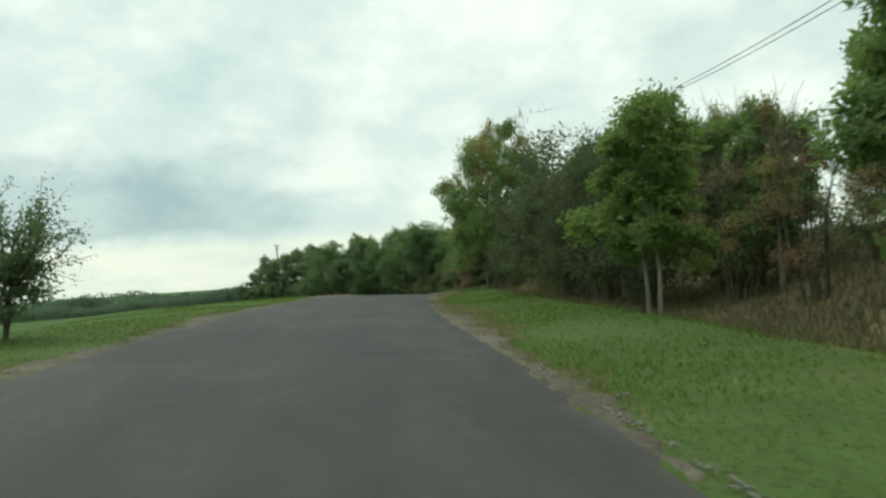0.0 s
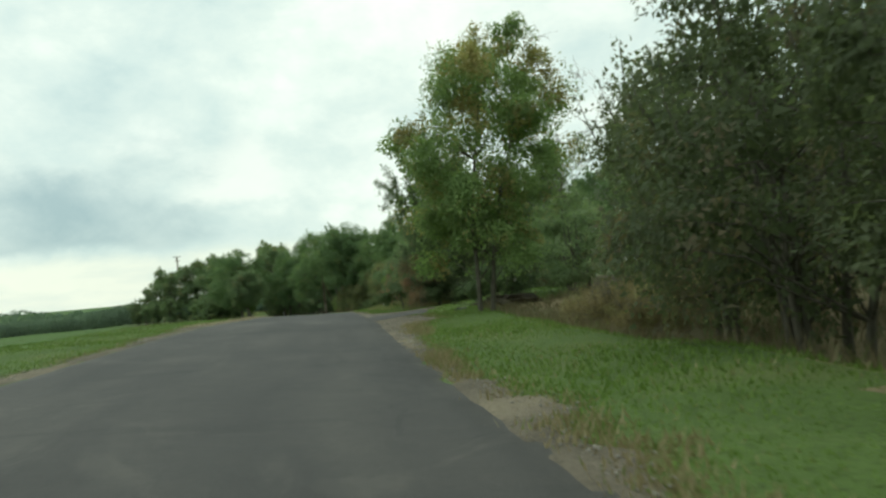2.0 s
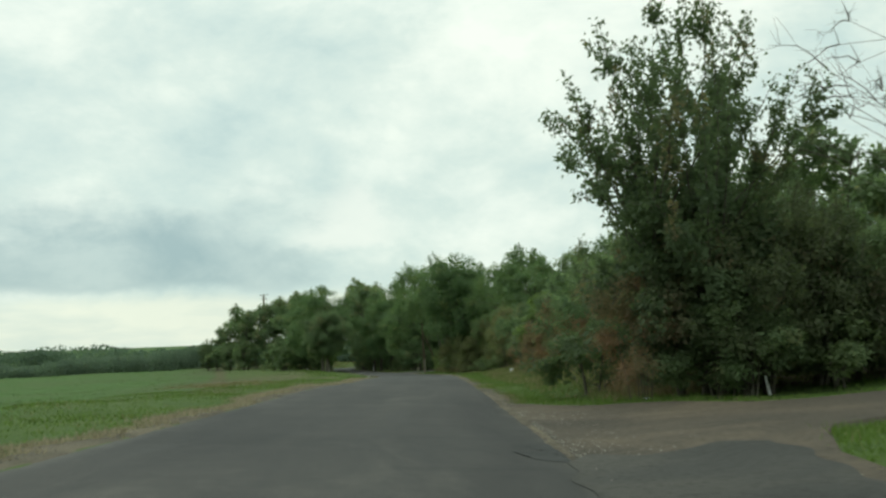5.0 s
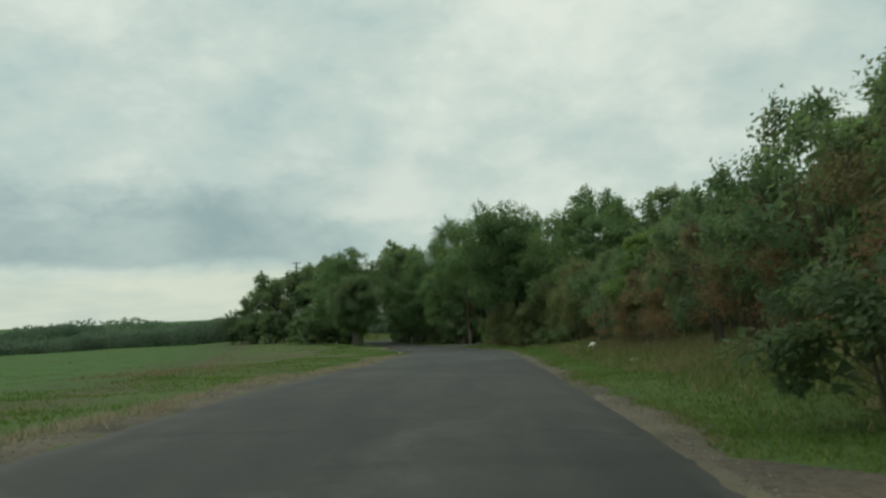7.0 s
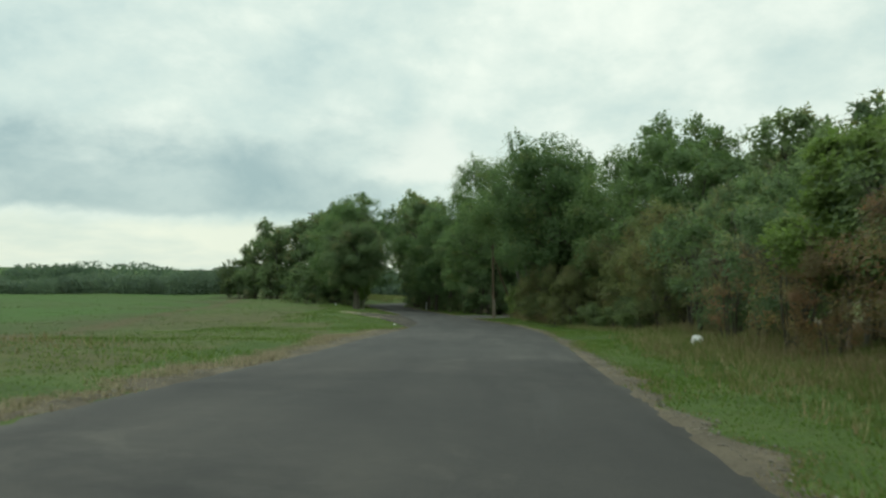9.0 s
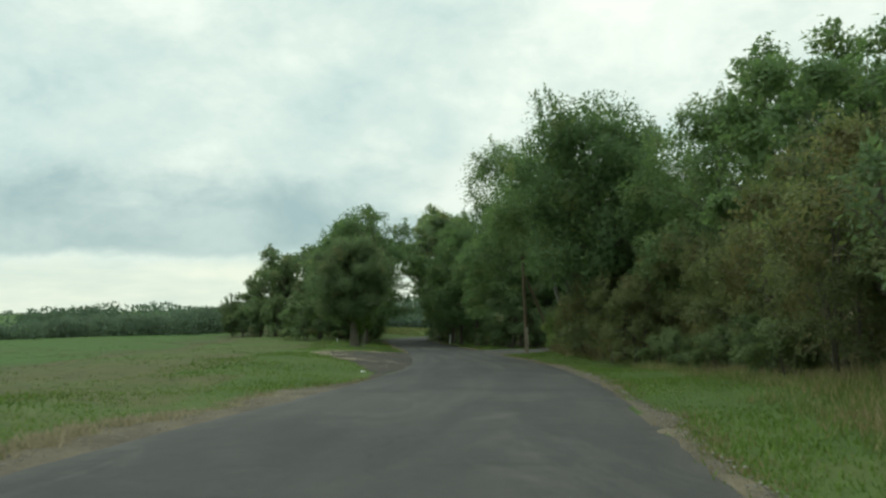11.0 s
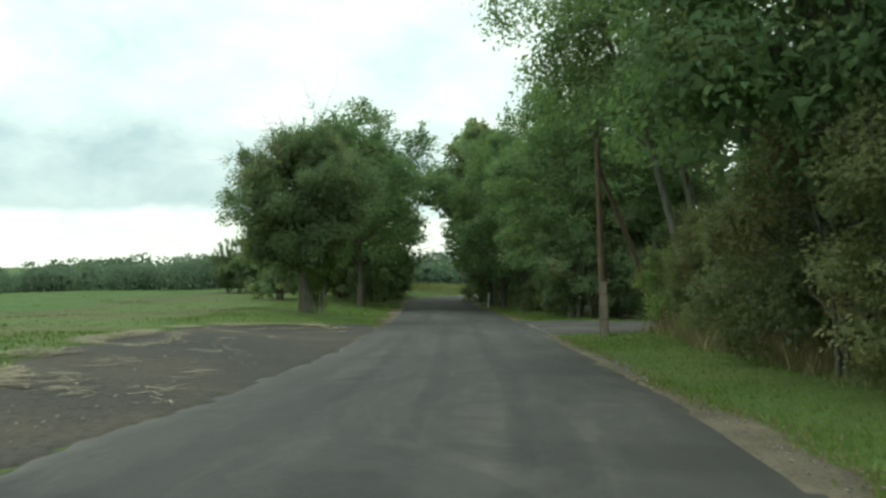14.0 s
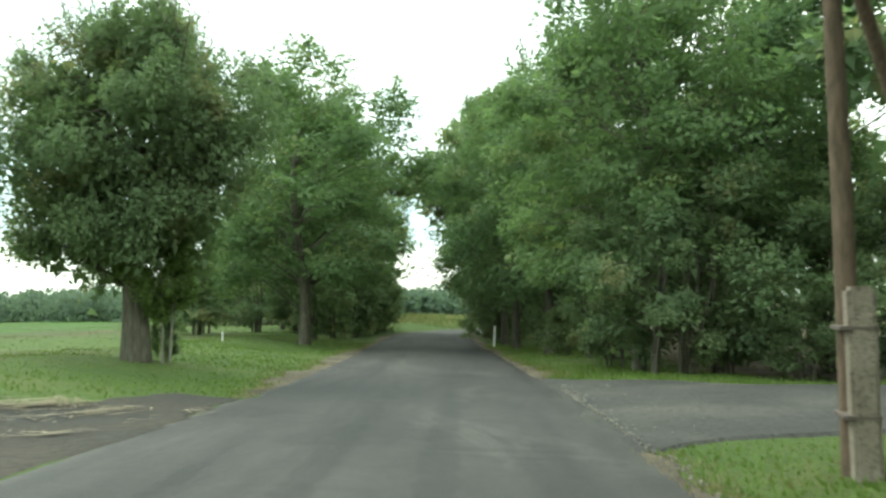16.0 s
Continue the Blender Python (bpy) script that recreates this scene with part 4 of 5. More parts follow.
plant("bare_ash", 80.5, 15.0, 1.0, 2.5, 1.0, "bare dark ash with drooping twigs")
plant("cherry", 81.4, 8.1, 1.0, 0.8)
plant("russet", 80.6, 6.4, 0.92, 2.0, 0.9, "airy young bush with reddening leaves at the entrance")
plant("thicket", 80.9, 9.4, 0.96, 2.0, 1.0, "dense dark hawthorn under the cherry")
plant("thicket", 82.0, 11.6, 0.90, 4.0, 1.0, "dense dark hawthorn beside the entrance")
plant("hazel", 80.2, 9.0, 0.62, 2.0, 1.2, "low leafy bush at the foot of the cherry")
plant("russet", 86.6, 7.0, 1.0, 1.0)
plant("hazel", 89.4, 8.2, 1.0, 4.0)
plant("russet", 93.0, 7.8, 0.95, 2.0)
plant("russet", 96.2, 7.4, 0.9, 5.0)
plant("twiggy", 98.6, 7.2, 0.62, 1.0, 1.1)
for y, o, k in ((112.0, 7.0, 0.62), (115.0, 7.2, 0.66), (117.6, 7.0, 0.6)):
    plant("twiggy", y, o, k, y * 1.3, 1.25)
plant("sapling", 110.2, 7.6, 0.92, 0.7, 1.35, "young yellow-green maple at the wood's edge")
plant("ash_b", 67.0, 14.5, 0.62, 3.6, 1.0, "slim ash tree with yellow-green leaves")
for y in (30, 37, 44, 51, 58, 66, 74, 82, 90):
    plant("back_tree", float(y), dice.uniform(18.5, 22.0), dice.uniform(0.5, 0.66) * (0.72 if 48 < y < 80 else 1.0), dice.uniform(0, 6), 1.25)
plant("scrub", 60.5, 8.0, 1.0, 1.0, 1.2)
plant("hazel", 62.5, 11.0, 0.8, 2.0, 1.2)
plant("hazel", 83.0, 13.5, 1.0, 2.0, 1.2)
plant("hazel", 82.0, 15.6, 1.1, 4.0, 1.2)
plant("back_tree", 88.0, 15.0, 0.75, 4.0, 1.2)
plant("hawthorn", 81.0, 8.6, 0.66, 1.0, 1.1)
plant("hawthorn", 82.0, 12.0, 0.75, 3.0, 1.1)
plant("loose_bush", 20.5, -6.55, 0.86, 1.4, 1.25)
# left-hand row past the lay-by, and the copse behind it
plant("oak", 172.8, -5.25, 0.96, 2.4, 0.92)
plant("scrub", 173.6, -4.9, 0.42, 0.3, 0.8)
plant("sapling", 173.1, -4.72, 0.8, 1.9, 0.9, "slim young tree beside the oak trunk")
plant("ash_near", 190.8, -4.2, 1.0, 1.2, 1.5, "tall ash tree beside the road")
plant("ash_near", 197.5, -4.7, 1.05, 2.0, 1.15, "tall ash tree beside the road")
plant("back_tree", 207.0, -5.2, 1.15, 2.6, 1.15, "dense maple beside the road")
plant("back_tree", 218.0, -5.4, 1.05, 4.0, 1.15, "tall ash tree beside the road")
for y, o in ((194.0, -9.5), (199.5, -10.5), (215.0, -8.0), (222.0, -7.0)):
    plant("far_hazel", y, o, dice.uniform(0.8, 1.05), dice.uniform(0, 6), 1.15)
for y in np.arange(205, 224, 4.5):
    plant("far_hazel", float(y), dice.uniform(6.0, 8.5), dice.uniform(0.8, 1.1), dice.uniform(0, 6), 1.2)
for y, o in ((80.6, 8.6), (82.4, 9.9), (80.8, 11.6), (81.5, 13.2), (84.5, 5.9)):
    plant("scrub", y, o, dice.uniform(0.85, 1.15), dice.uniform(0, 6), 1.2)
for y, x, k in ((204, -26.2, 0.9), (209, -26.6, 1.0), (214, -27.4, 0.95), (219, -28.2, 1.1), (225, -29.6, 1.0), (231, -31.0, 1.1), (237, -32.4, 1.0)):
    plant("far_hazel", float(y), x - float(line_x(y)), k, y * 1.3, 1.15)
for y, o, k in ((196.0, -4.6, 0.5), (200.5, -3.9, 0.62), (205.0, -3.6, 0.7), (209.5, -3.4, 0.75), (214.0, -3.3, 0.8), (218.5, -3.2, 0.8)):
    plant("far_hazel", y, o, k, y * 0.7, 1.2)
plant("hazel", 203.0, -8.5, 1.0, 3.0)
plant("hazel", 212.0, -9.0, 1.1, 1.0)
for x, key, size in ((-31, "ash_b", 1.22), (-33.5, "back_tree", 1.28), (-36.5, "back_tree", 1.22), (-39.5, "back_tree", 1.1), (-42.0, "back_tree", 0.96), (-44.0, "back_tree", 0.75)):
    y = 231.0 + dice.uniform(-3, 3)
    plant(key, y, x - float(line_x(y)), size, dice.uniform(0, 6), 1.15, "dense dark tree of the copse beyond the field")
for x, y, size in ((-20.5, 249, 1.15), (-15.5, 253, 1.2), (-9.5, 257, 1.2), (-3.0, 262, 1.15), (-18.0, 263, 1.2), (4.0, 266, 1.1)):
    plant("back_tree", float(y), x - float(line_x(y)), size, dice.uniform(0, 6), 1.05, "tall dark tree outside the far bend")
plant("cherry", 231.0, -46.8 - float(line_x(231.0)), 0.52, 2.0, 1.0, "small loose tree at the end of the copse")
for x in np.arange(-44.5, -31.5, 2.4):
    y = 227.0 + dice.uniform(-1.5, 1.5)
    plant("far_hazel", y, float(x) - float(line_x(y)), dice.uniform(0.85, 1.2), dice.uniform(0, 6), 1.15)
# behind the bank, first stretch
for y in (-14, -6, 2, 8):
    plant("hazel", y, dice.uniform(8.5, 10.5), dice.uniform(0.9, 1.2), dice.uniform(0, 6))
for y in (6, 14, 22, 29, 45, 50):
    plant("back_tree", y, dice.uniform(14, 17), dice.uniform(0.5, 0.62), dice.uniform(0, 6))
for y in (47.5, 52.5, 61):
    plant("hazel", y, dice.uniform(10, 12), dice.uniform(0.8, 1.0), dice.uniform(0, 6))
# the wood from the entrance on: front edge, trees, second row
for y in np.arange(87, 146, 4.4):
    tall = 0.68 - 0.22 * float(ramp(y, 90, 103)) + 0.47 * float(ramp(y, 122, 144))
    plant(dice.choice(("ash_a", "ash_b", "maple")), float(y), dice.uniform(9.6, 11.4), tall * dice.uniform(0.93, 1.07), dice.uniform(0, 6), 1.12)
for y in np.arange(90, 164, 6.5):
    tall = 0.68 - 0.08 * float(ramp(y, 98, 110)) + 0.43 * float(ramp(y, 121, 140))
    plant("back_tree" if y < 138 else "maple", float(y), dice.uniform(15, 18.0), tall * dice.uniform(0.93, 1.07), dice.uniform(0, 6), 1.1)
plant("ash_near", 191.0, 6.9, 1.14, 2.2, 0.95, "tall ash standing above the roadside row")
plant("maple", 134.0, 13.2, 1.06, 1.0, 1.0, "tall round-headed maple above the wood")
plant("maple", 127.5, 12.6, 0.84, 3.0, 1.05)
plant("maple", 139.5, 12.8, 0.98, 5.0, 1.05)
plant("big_ash", 152.0, 7.4, 0.97, 0.0)
for y, o, k in ((146.5, 6.2, 0.75), (149.0, 6.0, 0.8), (151.3, 6.1, 0.85), (153.6, 6.0, 0.75), (156.0, 6.2, 0.7), (158.3, 6.4, 0.7)):
    plant("hedge_hazel", y, o, k, y * 1.7, 1.0)
plant("ash_near", 147.0, 9.5, 0.92, 2.0, 1.05)
plant("ash_near", 157.5, 9.4, 0.95, 1.0, 1.0)
plant("leaning_ash", 162.2, 7.1, 1.0, -0.35)
plant("ash_near", 160.2, 10.4, 0.9, 0.6)
for y, o, k in ((163.2, 6.0, 0.75), (162.0, 7.6, 1.1), (160.6, 6.6, 0.7), (163.4, 9.0, 1.2), (159.5, 6.4, 0.66), (163.0, 6.9, 0.6)):
    plant("shoots", y, o, k * 1.25, y, 1.0)
for k in range(13):
    plant("scrub" if k % 3 else "hazel", 176.5 + 0.5 * math.sin(k * 2.3), 6.2 + 1.15 * k, 0.75 + 0.2 * math.sin(k * 1.7), k * 1.9, 1.15)
plant("maple", 157.5, 12.0, 1.0, 3.2)
plant("ash_a", 109.0, 11.8, 0.5, 1.0, 1.1)
for y, o, k in ((101.0, 8.2, 0.8), (103.6, 7.2, 0.84), (106.2, 7.0, 0.8), (109.4, 6.9, 0.62)):
    plant("russet", y, o, k, y)
for y in np.arange(204, 219, 4.0):
    plant("far_hazel", float(y), -6.2 + 0.5 * math.sin(y), 0.72 + 0.12 * math.sin(2 * y), y, 1.2)
for y in np.arange(97, 111, 3.4):
    plant("hazel", float(y), dice.uniform(8.2, 9.4), dice.uniform(0.82, 0.98), dice.uniform(0, 6))
for y in np.arange(86, 128, 3.1):
    plant(dice.choice(("hazel", "hazel", "hazel", "hazel", "scrub")), float(y), dice.uniform(7.6, 8.8), dice.uniform(0.75, 1.0), dice.uniform(0, 6))
for y in np.arange(126, 158, 3.2):
    plant(dice.choice(("hawthorn", "hedge_hazel", "hedge_hazel")), float(y), dice.uniform(7.2, 8.3), dice.uniform(0.9, 1.1), dice.uniform(0, 6))
for y in np.arange(127, 163, 3.3):
    plant(dice.choice(("scrub", "hedge_hazel")), float(y), dice.uniform(6.3, 7.0), dice.uniform(0.55, 0.8), dice.uniform(0, 6))
for y in np.arange(178.5, 224, 5.2):
    plant("ash_near" if y < 198 else "maple" if y < 206 else "back_tree", float(y), dice.uniform(4.8, 5.6) - (1.0 if y > 193 else -0.7 if y < 188 else 0.0), dice.uniform(0.95, 1.1) * (0.82 if y < 188 else 0.95 if y < 202 else 1.28 if y < 222 else 1.15), dice.uniform(0, 6), 1.15 if y < 202 else 1.05)
for y in np.arange(92, 190, 9.0):
    if not 160 < y < 178:
        plant("maple" if 140 < y < 160 else "back_tree", float(y), dice.uniform(20.5, 26), dice.uniform(0.8, 1.0), dice.uniform(0, 6), 1.2)
for y in np.arange(177, 226, 7.0):
    plant("back_tree", float(y), dice.uniform(11, 14), dice.uniform(0.95, 1.1), dice.uniform(0, 6), 1.15)
plant("thicket", 163.0, 9.8, 0.9, 1.0)
plant("hawthorn", 162.0, 12.5, 0.95, 2.0)
plant("ash_near", 181.5, 8.8, 1.0, 2.6, 1.15)
for off_y in ((177.5, 7.5), (178.5, 9.6), (176.8, 11.8), (177.5, 14.2), (180, 16.5)):
    plant("hazel", off_y[0], off_y[1], dice.uniform(0.9, 1.15), dice.uniform(0, 6), 1.15)
for y in np.arange(176.5, 224, 3.6):
    plant(dice.choice(("scrub", "hazel")) if y < 205 else "far_hazel", float(y), dice.uniform(4.6, 5.8) + (0.5 if 190 < y < 200 else -0.9 if y > 200 else 0.0), dice.uniform(0.7, 1.0), dice.uniform(0, 6))


def far_wood(name, seed, line, n, high, deep, label, leaf=0.75, per=46):
    """A far belt of trees as one mass of leaf clumps with an uneven top."""
    rng = np.random.default_rng(seed)
    line = np.array(line, float)
    t = rng.uniform(0, len(line) - 1.001, n)
    k = t.astype(int)
    f = (t - k)[:, None]
    foot = line[k] * (1 - f) + line[k + 1] * f + rng.normal(size=(n, 2)) * deep * 0.4
    ground_h = land_z(foot[:, 0], foot[:, 1])
    tall = high * rng.uniform(0.75, 1.04, n) * (0.85 + 0.25 * np.sin(foot[:, 0] * 0.09) + 0.12 * np.sin(foot[:, 0] * 0.31))
    pts, dirs, faces = [], [], []
    for j in range(n):
        m = per
        u = rng.uniform(0, 0.97, m) ** 0.75
        a = rng.uniform(0, 6.28, m)
        rad = tall[j] * 0.85 * np.maximum(0.2, 1 - (np.maximum(u - 0.4, 0) / 0.62) ** 3) * rng.uniform(0.5, 1, m)
        pts.append(np.stack([foot[j, 0] + rad * np.cos(a), foot[j, 1] + rad * np.sin(a), ground_h[j] + u * tall[j]], -1))
        dirs.append(rng.normal(size=(m, 3)) + np.array([0, 0, -0.5]))
        faces.append(np.stack([np.cos(a), np.sin(a), 0.2 + 1.6 * np.maximum(u - 0.35, 0)], -1))
    pts, dirs, faces = np.concatenate(pts), np.concatenate(dirs), np.concatenate(faces)
    dirs /= np.linalg.norm(dirs, axis=1)[:, None]
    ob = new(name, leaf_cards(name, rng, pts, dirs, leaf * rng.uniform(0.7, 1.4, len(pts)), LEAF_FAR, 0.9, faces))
    return tagged(ob, label, "woodland", kind="stuff")


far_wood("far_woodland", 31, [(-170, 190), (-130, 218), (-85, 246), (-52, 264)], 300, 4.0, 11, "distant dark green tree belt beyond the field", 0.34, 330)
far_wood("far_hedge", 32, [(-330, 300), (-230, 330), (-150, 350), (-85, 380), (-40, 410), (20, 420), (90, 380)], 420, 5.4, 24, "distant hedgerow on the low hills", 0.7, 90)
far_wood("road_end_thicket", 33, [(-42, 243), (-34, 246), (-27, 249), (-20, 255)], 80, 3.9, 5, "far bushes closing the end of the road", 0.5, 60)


# ---- poles, wires, posts and small things ----
WOOD_POLE = bark_material("weathered_pole_wood", (0.075, 0.047, 0.036), (0.180, 0.115, 0.085), 9.0)
CONCRETE = soil_material("old_concrete", (0.15, 0.125, 0.095), (0.24, 0.205, 0.16), (0.36, 0.32, 0.26), 6.0, 0.95, 0.01)


def plain(name, col, rough=0.6, metal=0.0, grime=0.3):
    mat, n = material(name)
    spot = n.add("TexCoord").outputs["Object"]
    dirt = n.noise(spot, 9.0, 5.0, 0.65)
    hue = n.mix(n.math("MULTIPLY", n.step(dirt, 0.42, 0.75), grime), col, (0.12, 0.10, 0.07))
    finish(n, hue, rough, dirt, 0.15, 0.004, 0.4)
    return mat


WHITE = plain("white_paint", (0.72, 0.72, 0.68))
WIRE = plain("black_cable", (0.03, 0.03, 0.03), 0.6)
CERAMIC = plain("brown_ceramic", (0.16, 0.12, 0.09), 0.35)
IRON = plain("rusty_iron", (0.11, 0.085, 0.07), 0.8)


def box_bm(sx, sy, sz, bevel=0.01, at=(0, 0, 0)):
    bm = bmesh.new()
    bmesh.ops.create_cube(bm, size=1.0)
    bmesh.ops.scale(bm, vec=(sx, sy, sz), verts=bm.verts)
    bmesh.ops.translate(bm, vec=(at[0], at[1], at[2] + sz / 2), verts=bm.verts)
    if bevel:
        bmesh.ops.bevel(bm, geom=bm.edges[:], offset=bevel, segments=2, affect="EDGES")
    return bm


def telegraph_pole(x, y, high, label, stub=True, lean=0.0):
    z = float(land_z(x, y))
    root = new("telegraph_pole")
    root.matrix_basis = Matrix.Translation((x, y, z)) @ Matrix.Rotation(lean, 4, "Y")
    ts = np.linspace(0, 1, 9)
    line = [(0.012 * math.sin(4 * t), 0.01 * math.cos(3 * t), -0.2 + t * (high + 0.2), 0.088 - 0.022 * t) for t in ts]
    smooth(part("shaft", tri_mesh("shaft", *tubes([np.array(line)], 12)), WOOD_POLE, root))
    part("cap", box_bm(0.15, 0.15, 0.05, 0.015, (0.004, 0, high - 0.01)), IRON, root, "small iron cap")
    if stub:
        brace = np.array([(0.04, 0.05, high - 1.25, 0.055), (0.85, 0.95, high * 0.38, 0.062), (1.5, 1.6, -0.2, 0.068)])
        smooth(part("brace", tri_mesh("brace", *tubes([brace], 10)), WOOD_POLE, root, "slanting wooden brace pole"))
        part("concrete_stub", box_bm(0.20, 0.24, 1.52, 0.03, (0.06, -0.22, -0.1)), CONCRETE, root, "square concrete stub beside the pole")
        for h in (0.45, 1.1):
            part("strap", box_bm(0.27, 0.44, 0.032, 0.006, (0.03, -0.125, h)), IRON, root, "rusty iron strap")
    for k, (dx, dz) in enumerate(((-0.16, 0.22), (0.16, 0.22), (-0.16, 0.5))):
        hook = np.array([(dx * 0.4, 0, high - dz, 0.012), (dx, 0, high - dz, 0.012), (dx, 0, high - dz + 0.08, 0.012)])
        arm = part("bracket", tri_mesh("bracket", *tubes([hook], 6)), IRON, root)
        bell = np.array([(dx, 0, high - dz + 0.06, 0.03), (dx, 0, high - dz + 0.09, 0.045), (dx, 0, high - dz + 0.14, 0.035), (dx, 0, high - dz + 0.17, 0.012)])
        smooth(part("insulator", tri_mesh("insulator", *tubes([bell], 8)), CERAMIC, arm, "brown ceramic insulator"))
    return tagged(root, label, "utility pole")


POLE_A = (9.0, 42.0)
POLE_B = (-6.38, 162.7)
telegraph_pole(*POLE_A, 6.9, "weathered wooden telegraph pole rising from the thicket", False)
telegraph_pole(*POLE_B, 5.6, "weathered wooden telegraph pole strapped to a concrete stub", True, -0.02)


def cable(a, b, sag, label):
    a, b = np.array(a, float), np.array(b, float)
    t = np.linspace(0, 1, 40)[:, None]
    p = a + (b - a) * t
    p[:, 2] -= 4 * sag * t[:, 0] * (1 - t[:, 0])
    ob = new("overhead_cable", tri_mesh("overhead_cable", *tubes([np.column_stack([p, np.full(40, 0.012)])], 5), WIRE))
    return tagged(ob, label, "cable", "overhead cables")


def power_pole(x, y, top, label):
    z = float(land_z(x, y))
    root = new("power_pole")
    root.location = (x, y, z)
    high = top - z
    line = np.array([(0, 0, -0.3, 0.30), (0, 0, high * 0.5, 0.25), (0, 0, high, 0.20)])
    smooth(part("shaft", tri_mesh("shaft", *tubes([line], 10)), CONCRETE, root))
    for k, (h, w) in enumerate(((high - 0.25, 1.9), (high - 1.3, 1.4))):
        arm = part("crossarm", box_bm(w, 0.14, 0.14, 0.01, (0, 0.2, h)), IRON, root)
        for dx in (-0.45 * w, 0.45 * w):
            bell = np.array([(dx, 0.2, h + 0.14, 0.05), (dx, 0.2, h + 0.22, 0.08), (dx, 0.2, h + 0.34, 0.03)])
            part("insulator", tri_mesh("insulator", *tubes([bell], 8)), CERAMIC, arm)
    return tagged(root, label, "power pole")


power_pole(-49.8, 298.0, 12.9, "distant power pole with crossarms above the copse")
za = float(land_z(*POLE_A)) + 6.9
for dx, dz in ((-0.16, 0.08), (0.16, 0.08)):
    cable((8.4 + dx, -30, 7.1 - dz), (POLE_A[0] + dx, POLE_A[1], za - dz), 1.35, "thin dark overhead cable running to the pole")
    cable((POLE_A[0] + dx, POLE_A[1], za - dz), (12 + dx, 84, 9.0 - dz), 0.8, "thin dark overhead cable running through the trees")


def marker_post(x, y, high, lean, label, wide=0.09):
    bm = box_bm(wide, wide, high, wide * 0.13)
    for v in bm.verts:
        if v.co.z > high * 0.9:
            v.co.z -= (v.co.x + 0.045) * 0.5
    me = bpy.data.meshes.new("marker_post")
    bm.to_mesh(me)
    bm.free()
    me.materials.append(WHITE)
    ob = new("marker_post", me)
    ob.matrix_basis = Matrix.Translation((x, y, float(land_z(x, y)) - 0.08)) @ Matrix.Rotation(lean, 4, "Y")
    return tagged(ob, label, "marker post", "roadside marker posts")


marker_post(5.1, 80.3, 0.6, -0.2, "short leaning white post at the entrance", 0.06)
marker_post(float(line_x(196.4)) + 3.5, 196.4, 1.0, 0.05, "slim white roadside marker post")


marker_post(-22.49, 186.45, 0.42, 0.03, "short pale peg in the grass under the trees", 0.05)


def lump(name, x, y, size, mat, label, category, seed):
    """A crumpled scrap: a bent, dented little body resting on the ground."""
    rng = np.random.default_rng(seed)
    bm = bmesh.new()
    bmesh.ops.create_icosphere(bm, subdivisions=3, radius=0.5)
    k = rng.uniform(2, 6, (4, 3))
    for v in bm.verts:
        d = 1 + 0.22 * math.sin(float(np.dot(k[0], v.co)) * 2) + 0.16 * math.sin(float(np.dot(k[1], v.co)) * 3.1) + 0.1 * math.sin(float(np.dot(k[2], v.co)) * 5)
        v.co = Vector((v.co.x * size[0] * d, v.co.y * size[1] * d, max(-0.22, v.co.z * d) * size[2]))
    me = bpy.data.meshes.new(name)
    bm.to_mesh(me)
    bm.free()
    me.materials.append(mat)
    ob = new(name, me)
    ob.location = (x, y, float(land_z(x, y)) + 0.2 * size[2])
    return tagged(ob, label, category, "litter")


BAG = plain("white_plastic", (0.78, 0.78, 0.76), 0.4, 0, 0.12)
CARD = plain("faded_card", (0.5, 0.45, 0.36), 0.8)
lump("plastic_bag", 0.68, 118.4, (0.3, 0.22, 0.32), BAG, "crumpled white plastic bag on the verge", "litter", 1)
lump("plastic_scrap", -10.25, 139.2, (0.15, 0.1, 0.07), BAG, "scrap of white plastic beside the lay-by", "litter", 2)
lump("plastic_scrap", 0.6, 103.0, (0.3, 0.22, 0.12), CARD, "faded card scrap on the verge", "litter", 5)


def log_heap(x, y, label, size=1.0, thick=1.0, bark=None):
    """Cut branches thrown together at the end of the verge."""
    rng = np.random.default_rng(77)
    root = new("brushwood_heap")
    root.location = (x, y, float(land_z(x, y)))
    root.scale = (size, size, size)
    for k in range(22):
        a = rng.uniform(0, 6.28)
        c = np.array([rng.normal() * 0.8, rng.normal() * 0.5, 0.05 + 0.02 * k])
        d = np.array([math.cos(a), math.sin(a), rng.uniform(-0.05, 0.3)]) * rng.uniform(0.3, 0.8)
        r = rng.uniform(0.015, 0.045) * thick
        p = np.array([[*(c - d), r], [*(c + rng.normal(size=3) * 0.05), r * 0.9], [*(c + d), r * 0.5]])
        p[:, 2] = np.maximum(p[:, 2], r)
        smooth(part("log", tri_mesh("log", *tubes([p], 7)), bark or BARK, root))
    return tagged(root, label, "brushwood")


log_heap(2.9, 58.6, "heap of cut branches at the edge of the entrance", 0.62, 0.8, DEAD_WOOD)
log_heap(2.0, 103.5, "dark heap of dead branches on the verge", 0.75, 0.55, DEAD_WOOD)
SOIL = soil_material("dug_dark_soil", (0.035, 0.030, 0.022), (0.055, 0.046, 0.033), (0.09, 0.075, 0.05), 5.0)
lump("earth_mound", 4.0, 60.0, (2.2, 1.3, 0.55), SOIL, "low mound of dark dug soil beyond the ash tree", "soil mound", 9)
lump("plastic_sheet", 2.0, 58.2, (0.42, 0.3, 0.14), WIRE, "crumpled black plastic sheet beside the soil heap", "litter", 10)
lump("plastic_scrap", 2.15, 80.9, (0.2, 0.14, 0.1), BAG, "small white scrap on the verge", "litter", 11)
